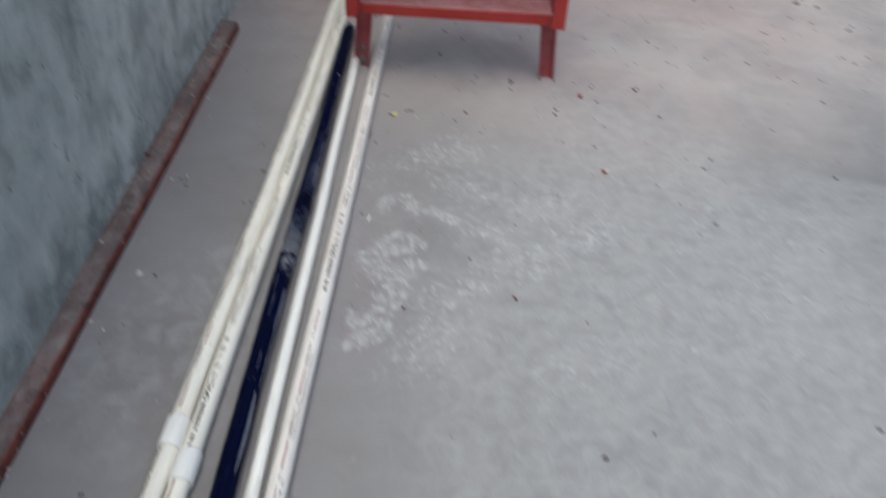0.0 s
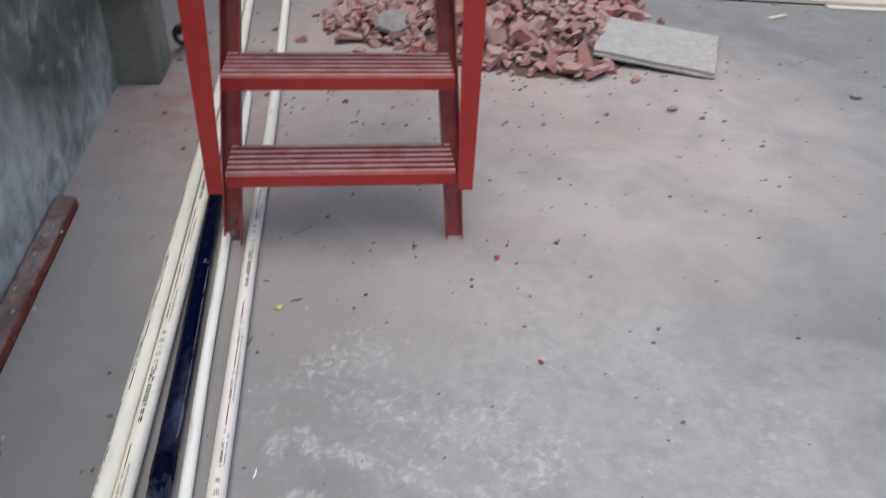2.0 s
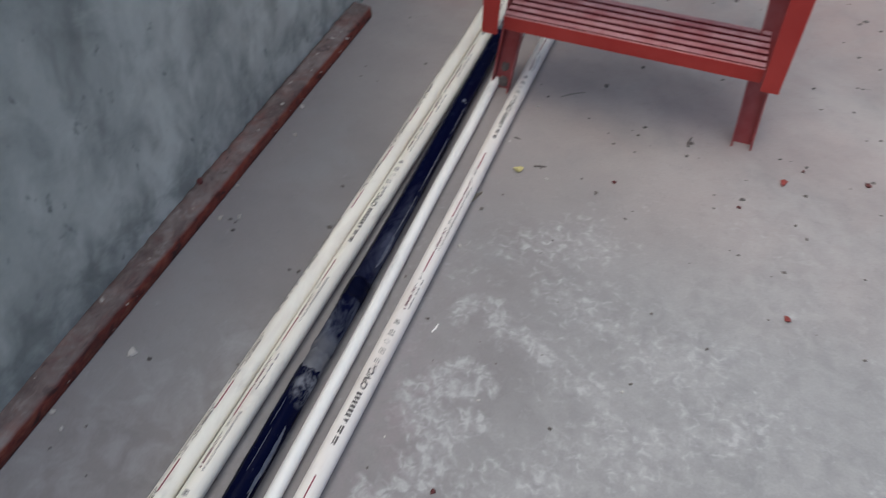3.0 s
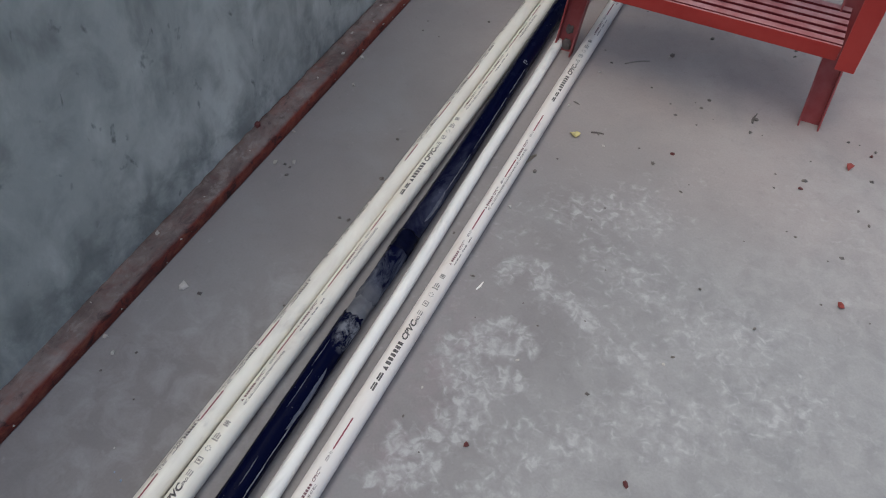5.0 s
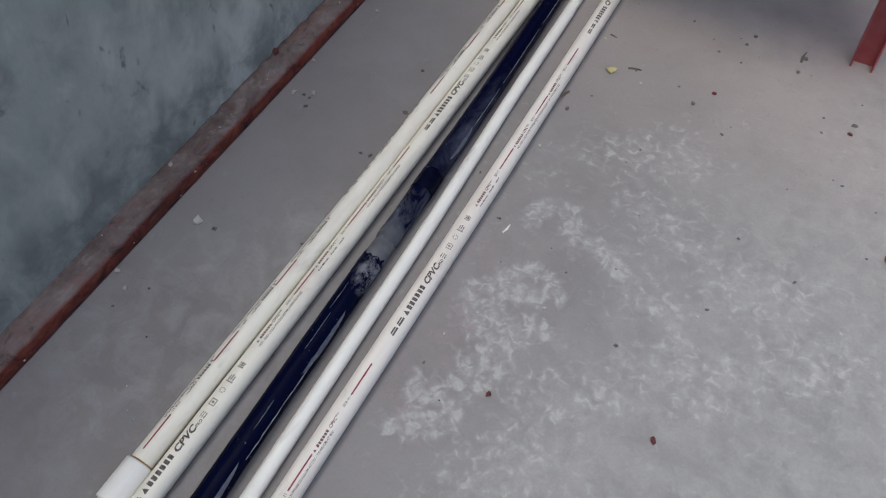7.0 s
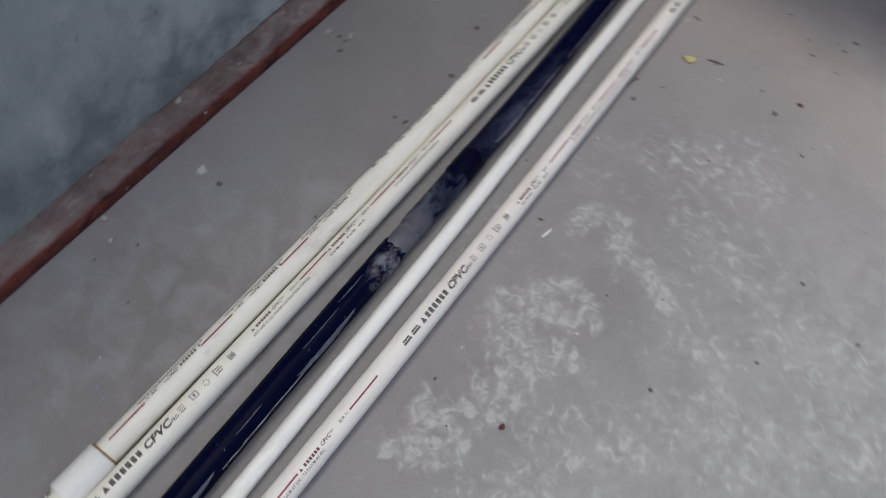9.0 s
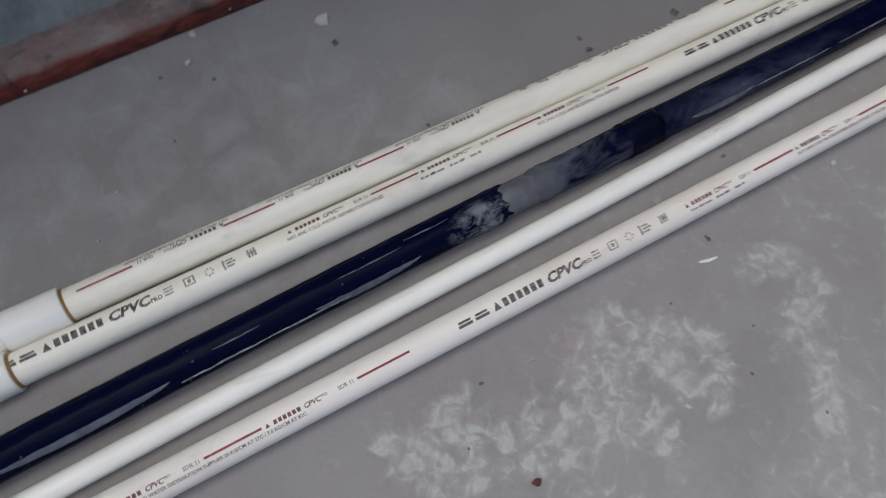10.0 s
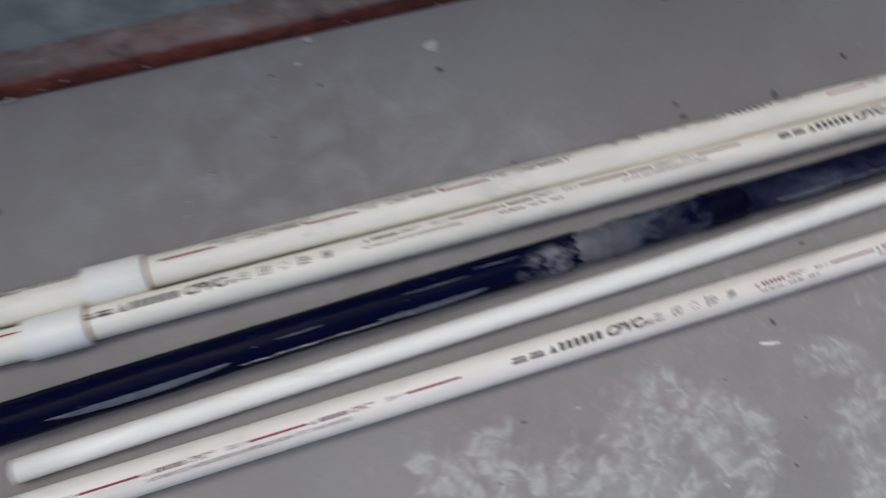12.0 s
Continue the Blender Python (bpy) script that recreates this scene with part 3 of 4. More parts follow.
class Pipe:
    """A pipe lying on the floor along y: its line, radius and prints."""

    def __init__(self, name, line, y0, y1, r, material, label, group="pipes", rings=30):
        self.line, self.r = line, r
        ys = np.linspace(y0, y1, rings)
        self.thing = tagged(new(name), label, "pipe", group)
        self.thing.location = (0, 0, 0)
        bm = sweep(bmesh.new(), [(along(line, y), y, r) for y in ys], [r] * len(ys), 32, 0.86)
        self.tube = part("tube", bm, material, self.thing, smooth=True)

    def lay(self, bm, y, angle, flip=False, lift=0.00048):
        """Bends flat print (x along, y up) onto the pipe: x from y on, up at an angle from the top."""
        r = self.r + lift
        ups = [v.co.y for v in bm.verts]
        lo, hi = min(ups), max(ups)
        for k in range(1, 5):
            bmesh.ops.bisect_plane(bm, geom=bm.verts[:] + bm.edges[:] + bm.faces[:], plane_co=(0, lo + (hi - lo) * k / 5, 0), plane_no=(0, 1, 0))
        for v in bm.verts:
            along_y = y - v.co.x if flip else y + v.co.x
            a = angle + (v.co.y if flip else -v.co.y) / r
            v.co = Vector((along(self.line, along_y) + r * math.sin(a), along_y, self.r + r * math.cos(a)))
        return bm

    def prints(self, name, bm, y, angle, material, flip=False):
        ob = part(name, self.lay(bm, y, angle, flip), material, self.thing)
        if name in ("maker_mark", "approval_mark", "barred_block"):
            tagged(ob, kind="stuff")

    def red_line(self, y, angle, length=0.068, flip=False):
        bm = bmesh.new()
        bar(bm, 0, length, -0.00135, 0.00135)
        self.prints("red_line", bm, y, angle, INK_RED, flip)

    def small_print(self, y, angle, flip=False, ink=None):
        """Maker's mark as a plain triangle and bars, then the pipe's kind and class."""
        ink = ink or INK_FINE
        bm = bmesh.new()
        bm.faces.new([bm.verts.new(p) for p in ((0.00408, -0.00272, 0), (0.00952, -0.00272, 0), (0.0068, 0.00272, 0))])
        for k in range(6):
            bar(bm, 0.01428 + k * 0.00571, 0.01836 + k * 0.00571, -0.00272, 0.00231)
        self.prints("maker_mark", bm, y, angle, INK_MAROON if ink is INK_FINE else ink, flip)
        bm = flat_rest(writing("CPVC", 0.00571), 0.051, 0.25)
        for v in bm.verts:
            v.co.y -= 0.00272
        self.prints("printed_word", bm, y, angle, INK_MAROON if ink is INK_FINE else ink, flip)
        bm = flat_rest(writing("PRO", 0.00299), 0.07276)
        self.prints("printed_word", bm, y, angle, INK_FINE, flip)
        bm = flat_rest(writing("SDR 11", 0.00462), 0.09384)
        for v in bm.verts:
            v.co.y -= 0.00218
        self.prints("printed_word", bm, y, angle, INK_FINE, flip)

    def fine_print(self, y, angle, words, flip=False):
        bm = flat_rest(writing(words, 0.00408), 0.0)
        self.prints("printed_line", bm, y, angle, INK_FINE, flip)

    def barred_print(self, y, angle, flip=False):
        """A short line of worn print as small bars."""
        bm = bmesh.new()
        x = 0.0
        for k in range(9):
            w = 0.00354 + 0.00231 * ((k * 5) % 4)
            bar(bm, x, x + w, -0.00027, 0.00286 - 0.00068 * (k % 2))
            x += w + 0.0019 + (0.0068 if k in (3, 6) else 0.0)
        self.prints("barred_block", bm, y, angle, INK_FINE, flip)

    def big_print(self, y, angle, flip=False, ink=None):
        """Barred block, a triangle with the maker's bars, the pipe's kind, and five approval marks."""
        ink = ink or INK_BLACK
        bm = bmesh.new()
        for k in range(2):
            bar(bm, 0.0 + k * 0.02312, 0.01904 + k * 0.02312, -0.00476, -0.00109)
            bar(bm, 0.00136 + k * 0.02312, 0.01768 + k * 0.02312, 0.0, 0.00299)
        self.prints("barred_block", bm, y, angle, ink, flip)
        bm = bmesh.new()
        for a, b, c in (((0.04896, -0.00544), (0.05916, -0.00544), (0.05399, 0.00544)),):
            bm.faces.new([bm.verts.new((*p, 0)) for p in (a, b, c)])
        for k in range(6):
            bar(bm, 0.0628 + k * 0.0099, 0.0697 + k * 0.0099, -0.0054, 0.005)
        self.prints("maker_mark", bm, y, angle, ink, flip)
        bm = flat_rest(writing("CPVC", 0.01197, 0.06), 0.12512, 0.25)
        for v in bm.verts:
            v.co.y -= 0.00571
            v.co.x = 0.12512 + (v.co.x - 0.12512) * 1.15
        self.prints("printed_word", bm, y, angle, ink, flip)
        bm = flat_rest(writing("PRO", 0.0052), 0.176)
        for v in bm.verts:
            v.co.y -= 0.0057
        self.prints("printed_word", bm, y, angle, ink, flip)
        bm = bmesh.new()
        for k in range(3):
            bar(bm, 0.19312, 0.204, -0.00544 + k * 0.00408, -0.0034 + k * 0.00408)
        self.prints("approval_mark", bm, y, angle, INK_MARK, flip)
        bm = bmesh.new()
        for a, b, c, d in ((0.2176, 0.2312, -0.0068, -0.0049), (0.2176, 0.2312, 0.0049, 0.0068), (0.2176, 0.21964, -0.0068, 0.0068),
                           (0.22916, 0.2312, -0.0068, 0.0068), (0.22236, 0.22644, -0.00299, 0.00299)):
            bar(bm, a, b, c * 0.85, d * 0.85)
        self.prints("approval_mark", bm, y, angle, INK_MARK, flip)
        bm = bmesh.new()
        for k in range(7):
            a = 2 * math.pi * k / 7
            bar(bm, 0.24956 + 0.00476 * math.cos(a) - 0.00109, 0.24956 + 0.00476 * math.cos(a) + 0.00109, 0.00476 * math.sin(a) - 0.00109, 0.00476 * math.sin(a) + 0.00109)
        self.prints("approval_mark", bm, y, angle, INK_MARK, flip)
        bm = bmesh.new()
        for k in range(3):
            bar(bm, 0.27064, 0.28016 + 0.00272 * (k % 2), -0.00544 + k * 0.00408, -0.00299 + k * 0.00408)
        bar(bm, 0.26656, 0.26928, -0.0068, 0.0068)
        self.prints("approval_mark", bm, y, angle, INK_MARK, flip)
        bm = bmesh.new()
        for k in range(3):
            bar(bm, 0.29784 + k * 0.00408, 0.30056 + k * 0.00408, -0.00544, 0.00544)
        bar(bm, 0.29716, 0.3094, -0.00136, 0.00136)
        self.prints("approval_mark", bm, y, angle, INK_MARK, flip)

    def socket(self, y0, y1, material):
        """A coupling sleeve over the pipe, with a ring of cement at its mouth."""
        ys = [y0, y0 + 0.00272, (y0 + y1) / 2, y1 - 0.00272, y1]
        rs = [self.r * 1.19, self.r * 1.24, self.r * 1.24, self.r * 1.24, self.r * 1.19]
        sleeve = part("coupling", sweep(bmesh.new(), [(along(self.line, y), y, self.r * 1.03) for y in ys], rs, 32), material, self.thing,
                      "pale coupling sleeve", smooth=False)
        for p in sleeve.data.polygons:
            p.use_smooth = len(p.vertices) == 4
        ys = [y1 - 0.00136, y1 + 0.00299]
        part("glue_ring", sweep(bmesh.new(), [(along(self.line, y), y, self.r * 1.02) for y in ys], [self.r * 1.13, self.r * 1.04], 32), GLUE, self.thing,
             "amber ring of dried solvent cement")


FINE = "HOT AND COLD WATER DISTRIBUTION SUPPLIES"
LINE_R = [(-1.77, 0.024), (-0.25, 0.005), (0.08, 0.0025), (0.28, 0.0008), (0.79, -0.0053), (1.1, -0.0105), (1.97, -0.017), (2.91, -0.033), (3.89, -0.062)]
LINE_2 = [(-1.77, -0.178), (-0.2, -0.1876), (0.37, -0.19), (1.03, -0.193), (2.92, -0.2215), (3.94, -0.265)]
LINE_1 = [(-1.77, -0.224), (-0.2, -0.2342), (0.0, -0.2335), (0.42, -0.2325), (1.03, -0.2375), (2.92, -0.267), (3.94, -0.311)]
LINE_T = [(-0.55, -0.0385), (-0.225, -0.0497), (-0.12, -0.0525), (0.055, -0.0575), (0.32, -0.064), (0.76, -0.0815), (1.08, -0.089), (2.38, -0.135)]
LINE_D = [(-1.77, -0.05), (-0.2, -0.1062), (-0.1, -0.109), (0.27, -0.1168), (0.36, -0.1185), (0.72, -0.1275), (1.04, -0.14), (1.65, -0.163)]

pipe_r = Pipe("water_pipe", LINE_R, -1.7, 3.774, 0.02065, CREAM_PINK, "dusty cream plastic water pipe with red and black print")
for start in (-0.89352, 0.06528, 1.02408):
    pipe_r.big_print(start, 0.15)
for k in (-0.9588, 0.0, 0.9588):
    for y in (0.51816, 0.70448, 0.8908):
        if y + k < 1.768:
            pipe_r.red_line(y + k, 0.14)
            pipe_r.small_print(y + k - 0.11832, 0.14)
            if y == 0.70448:
                pipe_r.fine_print(y + k - 0.11288, 0.62, FINE + " 20 KG/CM AT 27C / 7.0 KG/CM AT 82C")
            elif y == 0.51816:
                pipe_r.barred_print(y + k - 0.1088, 0.6)
pipe_2 = Pipe("water_pipe", LINE_2, -1.7, 3.8896, 0.02065, CREAM, "cream plastic water pipe with coupling, beside its twin on the floor")
for start in (-0.41616, 0.53992, 1.496):
    pipe_2.big_print(start, -0.1)
for k in (-0.95608, 0.0, 0.95608):
    for y in (0.05032, 0.23528, 0.41208):
        if -1.36 < y + k < 1.904:
            pipe_2.red_line(y + k, -0.3)
            pipe_2.small_print(y + k - 0.11832, -0.3)
            if y == 0.23528:
                pipe_2.barred_print(y + k - 0.11832, 0.22)
            else:
                pipe_2.fine_print(y + k - 0.11832, 0.22, FINE)
pipe_2.socket(-0.47872, -0.40664, WHITE)
pipe_1 = Pipe("water_pipe", LINE_1, -1.7, 3.8896, 0.02065, CREAM, "cream plastic water pipe with coupling, print facing the wall")
for start in (0.61064, 1.56672, -0.34544):
    pipe_1.big_print(start, -0.72, True, INK_MARK)
for k in (-0.95608, 0.0, 0.95608):
    for y in (-0.24344, -0.0612, 0.11832):
        if -1.36 < y + k < 1.904:
            pipe_1.red_line(y + k, -0.15, flip=True)
            pipe_1.small_print(y + k + 0.11968, -0.25, True, INK_BLACK)
            pipe_1.fine_print(y + k + 0.1224, -0.62, FINE, True)
pipe_1.socket(-0.40392, -0.33048, WHITE)
Pipe("thin_pipe", LINE_T, -0.51, 2.38, 0.0143, WHITE, "thin plain white plastic pipe on the floor")


def sleeved_pipe():
    """A grey pipe in a navy plastic sleeve that is torn open for a hand's width, with pale strips painted as glints and
    a wrap of tape.
    """
    pipe = Pipe("sleeved_pipe", LINE_D, -1.7, 1.56, 0.0236, GREY_PVC, "grey pipe in torn glossy navy plastic sleeve with tape", rings=60)
    thing = pipe.thing
    for v in pipe.tube.data.vertices:
        axis = Vector((along(LINE_D, v.co.y), v.co.y, 0.0236))
        v.co = axis + (v.co - axis) * 0.945

    def film(y0, y1, seed, ragged):
        """One length of sleeve; the end at the tear is uneven and crumpled."""
        bm = bmesh.new()
        n, sides = int((y1 - y0) / 0.007), 40
        rings = []
        for i in range(n + 1):
            ring = []
            for k in range(sides):
                a = 2 * math.pi * k / sides
                out = Vector((math.sin(a), 0.0, math.cos(a)))
                y = y0 + (y1 - y0) * i / n
                tear = abs(y - (y1 if ragged > 0 else y0))
                near = math.exp(-(tear / 0.05) ** 2)
                y += ragged * 0.016 * near * noise.noise((out.x * 1.8, seed, out.z * 1.8))
                rad = 0.0236 + 0.0011 * noise.noise((out.x * 1.3 + seed, y * 9, out.z * 1.3)) + 0.0006 * noise.noise((out.x * 5, y * 45, out.z * 5 + seed))
                rad += near * (0.0006 + 0.0026 * noise.noise((out.x * 3.5, y * 60, out.z * 3.5 + seed)))
                if i in (0, n):
                    rad = 0.0225
                ring.append(bm.verts.new(Vector((along(LINE_D, y), y, 0.0236)) + out * max(rad, 0.0225)))
            rings.append(ring)
        for one, two in zip(rings, rings[1:]):
            for k in range(sides):
                j = (k + 1) % sides
                bm.faces.new((one[k], one[j], two[j], two[k]))
        return bm

    near = part("sleeve", film(-1.68, 0.2, 3.1, 1), NAVY, thing, "torn glossy navy plastic sleeve", True)
    part("sleeve", film(0.243, 1.54, 7.7, -1), NAVY, thing, "torn glossy navy plastic sleeve dusted with cement", True)

    def glint_strip(y0, y1, start, width, seed, lift=0.0009):
        """A thin pale strip standing in for a glint on the sleeve: a long leaf with a wavy edge."""
        bm = bmesh.new()
        n = max(8, int((y1 - y0) / 0.005))
        rows = []
        for i in range(n + 1):
            f = i / n
            y = y0 + (y1 - y0) * f
            swell = math.sin(math.pi * f) ** 0.6
            wave = 0.16 * noise.noise((y * 55, seed, 0.0)) + 0.1 * noise.noise((y * 150, seed, 4.0))
            a0, a1 = start + 0.4 * wave * swell, start + width * swell * (1 + wave) + 0.01
            row = []
            for k in range(4):
                a = a0 + (a1 - a0) * k / 3
                rad = 0.0242 + lift * (1 + math.sin(math.pi * k / 3))
                row.append(bm.verts.new((along(LINE_D, y) + rad * math.sin(a), y, 0.0236 + rad * math.cos(a))))
            rows.append(row)
        for one, two in zip(rows, rows[1:]):
            for k in range(3):
                bm.faces.new((one[k], one[k + 1], two[k + 1], two[k]))
        return bm

    # pale leaves laid on the flank in place of sky reflections
    for k, (y0, y1, start, width) in enumerate(((-0.46, -0.255, 0.72, 0.42), (-0.075, 0.068, 0.86, 0.4), (0.49, 0.6, 0.8, 0.34))):
        part("glint_strip", glint_strip(y0, y1, start, width, 2.0 + k), FILM_PALE, near, "pale strip painted as a sky glint on the sleeve", True)
    # thin pale strips that paint light streaks along the crown of the sleeve
    for k, (y0, y1, start) in enumerate(((-0.04, 0.05, 0.0), (0.06, 0.12, -0.25), (-0.2, -0.14, 0.3))):
        part("crown_glint", glint_strip(y0, y1, start, 0.06, 30.0 + k, 0.0006), FILM_PALE, near, "thin pale strip painted as a light streak on the sleeve", True)
    # pale strips low on the flank that paint glints along the ragged film edge
    for k, (y0, y1) in enumerate(((-0.245, -0.13), (-0.13, -0.03), (0.6, 0.74), (0.76, 0.98), (1.0, 1.12))):
        part("edge_glint", glint_strip(y0, y1, 1.02 if k < 2 else 0.86, 0.08 if k < 2 else 0.07, 11.0 + k, 0.0016), FILM_EDGE, near, "pale strip painted as a glint along the ragged sleeve edge", True)
    bm = bmesh.new()
    for a, b, c, d in ((0.0, 0.012, 0.0047, 0.0068), (0.0, 0.002, -0.0054, 0.0068), (0.0, 0.008, -0.0068, -0.0052), (0.01, 0.012, -0.0014, 0.0068), (0.0055, 0.012, -0.0014, 0.0003)):
        bar(bm, a, b, c, d)
    part("paint_mark", pipe.lay(bm, 1.137, 0.55, lift=0.0022), PALE_INK, thing, "small white paint mark")
    # crumpled tape
    bm = bmesh.new()
    rings = []
    for i in range(13):
        y = 0.392 + 0.056 * i / 12
        ring = []
        for k in range(36):
            a = 2 * math.pi * k / 36
            rad = 0.0252 + 0.0011 * noise.noise((math.sin(a) * 2.5, y * 70, math.cos(a) * 2.5)) + 0.0007 * noise.noise((math.sin(a) * 7, y * 160, math.cos(a) * 7))
            yy = y + 0.005 * noise.noise((math.sin(a) * 2, i * 0.2, math.cos(a) * 2))
            ring.append(bm.verts.new((along(LINE_D, yy) + rad * math.sin(a), yy, 0.0242 + rad * math.cos(a))))
        rings.append(ring)
    for one, two in zip(rings, rings[1:]):
        for k in range(36):
            j = (k + 1) % 36
            bm.faces.new((one[k], one[j], two[j], two[k]))
    bm.faces.new(rings[0])
    bm.faces.new(rings[-1])
    part("tape_wrap", bm, TAPE, thing, "crumpled dark tape", True)


sleeved_pipe()

# pipe lying across at the far end, and one upright against the far wall
cross = tagged(new("water_pipe"), "cream plastic pipe lying across by the rubble", "pipe", "pipes")
part("tube", sweep(bmesh.new(), [(x, 3.808 + 0.02 * (x + 0.068), 0.02176) for x in (-0.0816, 0.136, 0.408, 0.68, 0.952)], [0.02176] * 5, 24, 0.86), CREAM, cross, smooth=True)


upright = tagged(new("water_pipe"), "cream plastic pipe standing against the far wall", "pipe", "pipes")
part("tube", sweep(bmesh.new(), [(0.9724, 4.7056 + 0.1 * z, z) for z in (0.0, 0.408, 0.816, 1.36, 1.904)], [0.02285] * 5, 24, 0.86), CREAM, upright, smooth=True)


# ---- the batten along the wall ----
def batten():
    rng = random.Random(4)
    line = [(-1.836, -0.514), (-0.354, -0.5455), (0.53, -0.567), (1.525, -0.596)]
    bm = bmesh.new()
    rings = []
    n = 330
    w, h = 0.06, 0.0395
    for k in range(n):
        y = -1.836 + 3.361 * k / (n - 1)
        x = along(line, y)
        slow = Vector((0.0, y * 6, 0.0))
        quick = Vector((0.0, y * 38, 0.0))

        def dent(seed, slow_by, quick_by):
            return slow_by * noise.noise(slow + Vector((seed, 0, 0))) + quick_by * noise.noise(quick + Vector((seed, 0, 0)))

        # front foot, front face, chipped arris, then the mortar-covered top sinking to the wall
        profile = ((x - 0.002, 0.0), (x + dent(1, 0.001, 0.002), 0.006), (x + dent(2, 0.0018, 0.0026), 0.4 * h), (x - 0.001 + dent(3, 0.002, 0.003), 0.75 * h + dent(4, 0.001, 0.001)),
                   (x - 0.005 + dent(5, 0.003, 0.004), h - 0.002 + dent(6, 0.0018, 0.0026)), (x - 0.013 + dent(7, 0.004, 0.004), h + dent(8, 0.0014, 0.002)),
                   (x - 0.5 * w, h + 0.001 + dent(9, 0.0016, 0.0014)), (x - 0.8 * w, h + 0.003 + dent(11, 0.003, 0.003)), (x - w, h + 0.005 + dent(10, 0.003, 0.005)), (x - w, 0.0))
        rings.append([bm.verts.new((a, y, max(b, 0.0))) for a, b in profile])
    m = len(rings[0])
    for one, two in zip(rings, rings[1:]):
        for k in range(m):
            bm.faces.new((one[k], one[(k + 1) % m], two[(k + 1) % m], two[k]))
    bm.faces.new(rings[0])
    bm.faces.new(rings[-1])
    thing = tagged(new("wooden_batten"), "long reddish brown wooden batten splashed with mortar, against the wall", "batten")
    part("board", bm, BATTEN, thing, smooth=True)
    # small crumbs of mortar stuck to its face and top
    shapes = [mesh_of("mortar_splash", lump(300 + k, (1, 1.3, 0.5), 0.42), MORTAR) for k in range(5)]
    for k in range(60):
        y = rng.uniform(-1.0, 1.44)
        x = along(line, y)
        ob = new("mortar_splash", shapes[k % 5])
        ob.parent = thing
        size = 0.0035 * math.exp(rng.gauss(0, 0.5)) * (2.0 if k > 49 else 1.0)
        if k % 2 or k > 49:
            ob.location = (x - rng.uniform(0.012, 0.05), y, h + 0.001)
        else:
            ob.location = (x + 0.0005, y, rng.uniform(0.008, 0.032))
        ob.scale, ob.rotation_euler = (size, size, size), (0, 0, rng.uniform(0, 6.28))


batten()


# ---- the red steel ladder ----
def loft(bm, sections):
    """Joins equal rings of points into one closed solid."""
    rings = [[bm.verts.new(p) for p in s] for s in sections]
    n = len(rings[0])
    for one, two in zip(rings, rings[1:]):
        for k in range(n):
            bm.faces.new((one[k], one[(k + 1) % n], two[(k + 1) % n], two[k]))
    bm.faces.new(rings[0])
    bm.faces.new(rings[-1])
    return bm


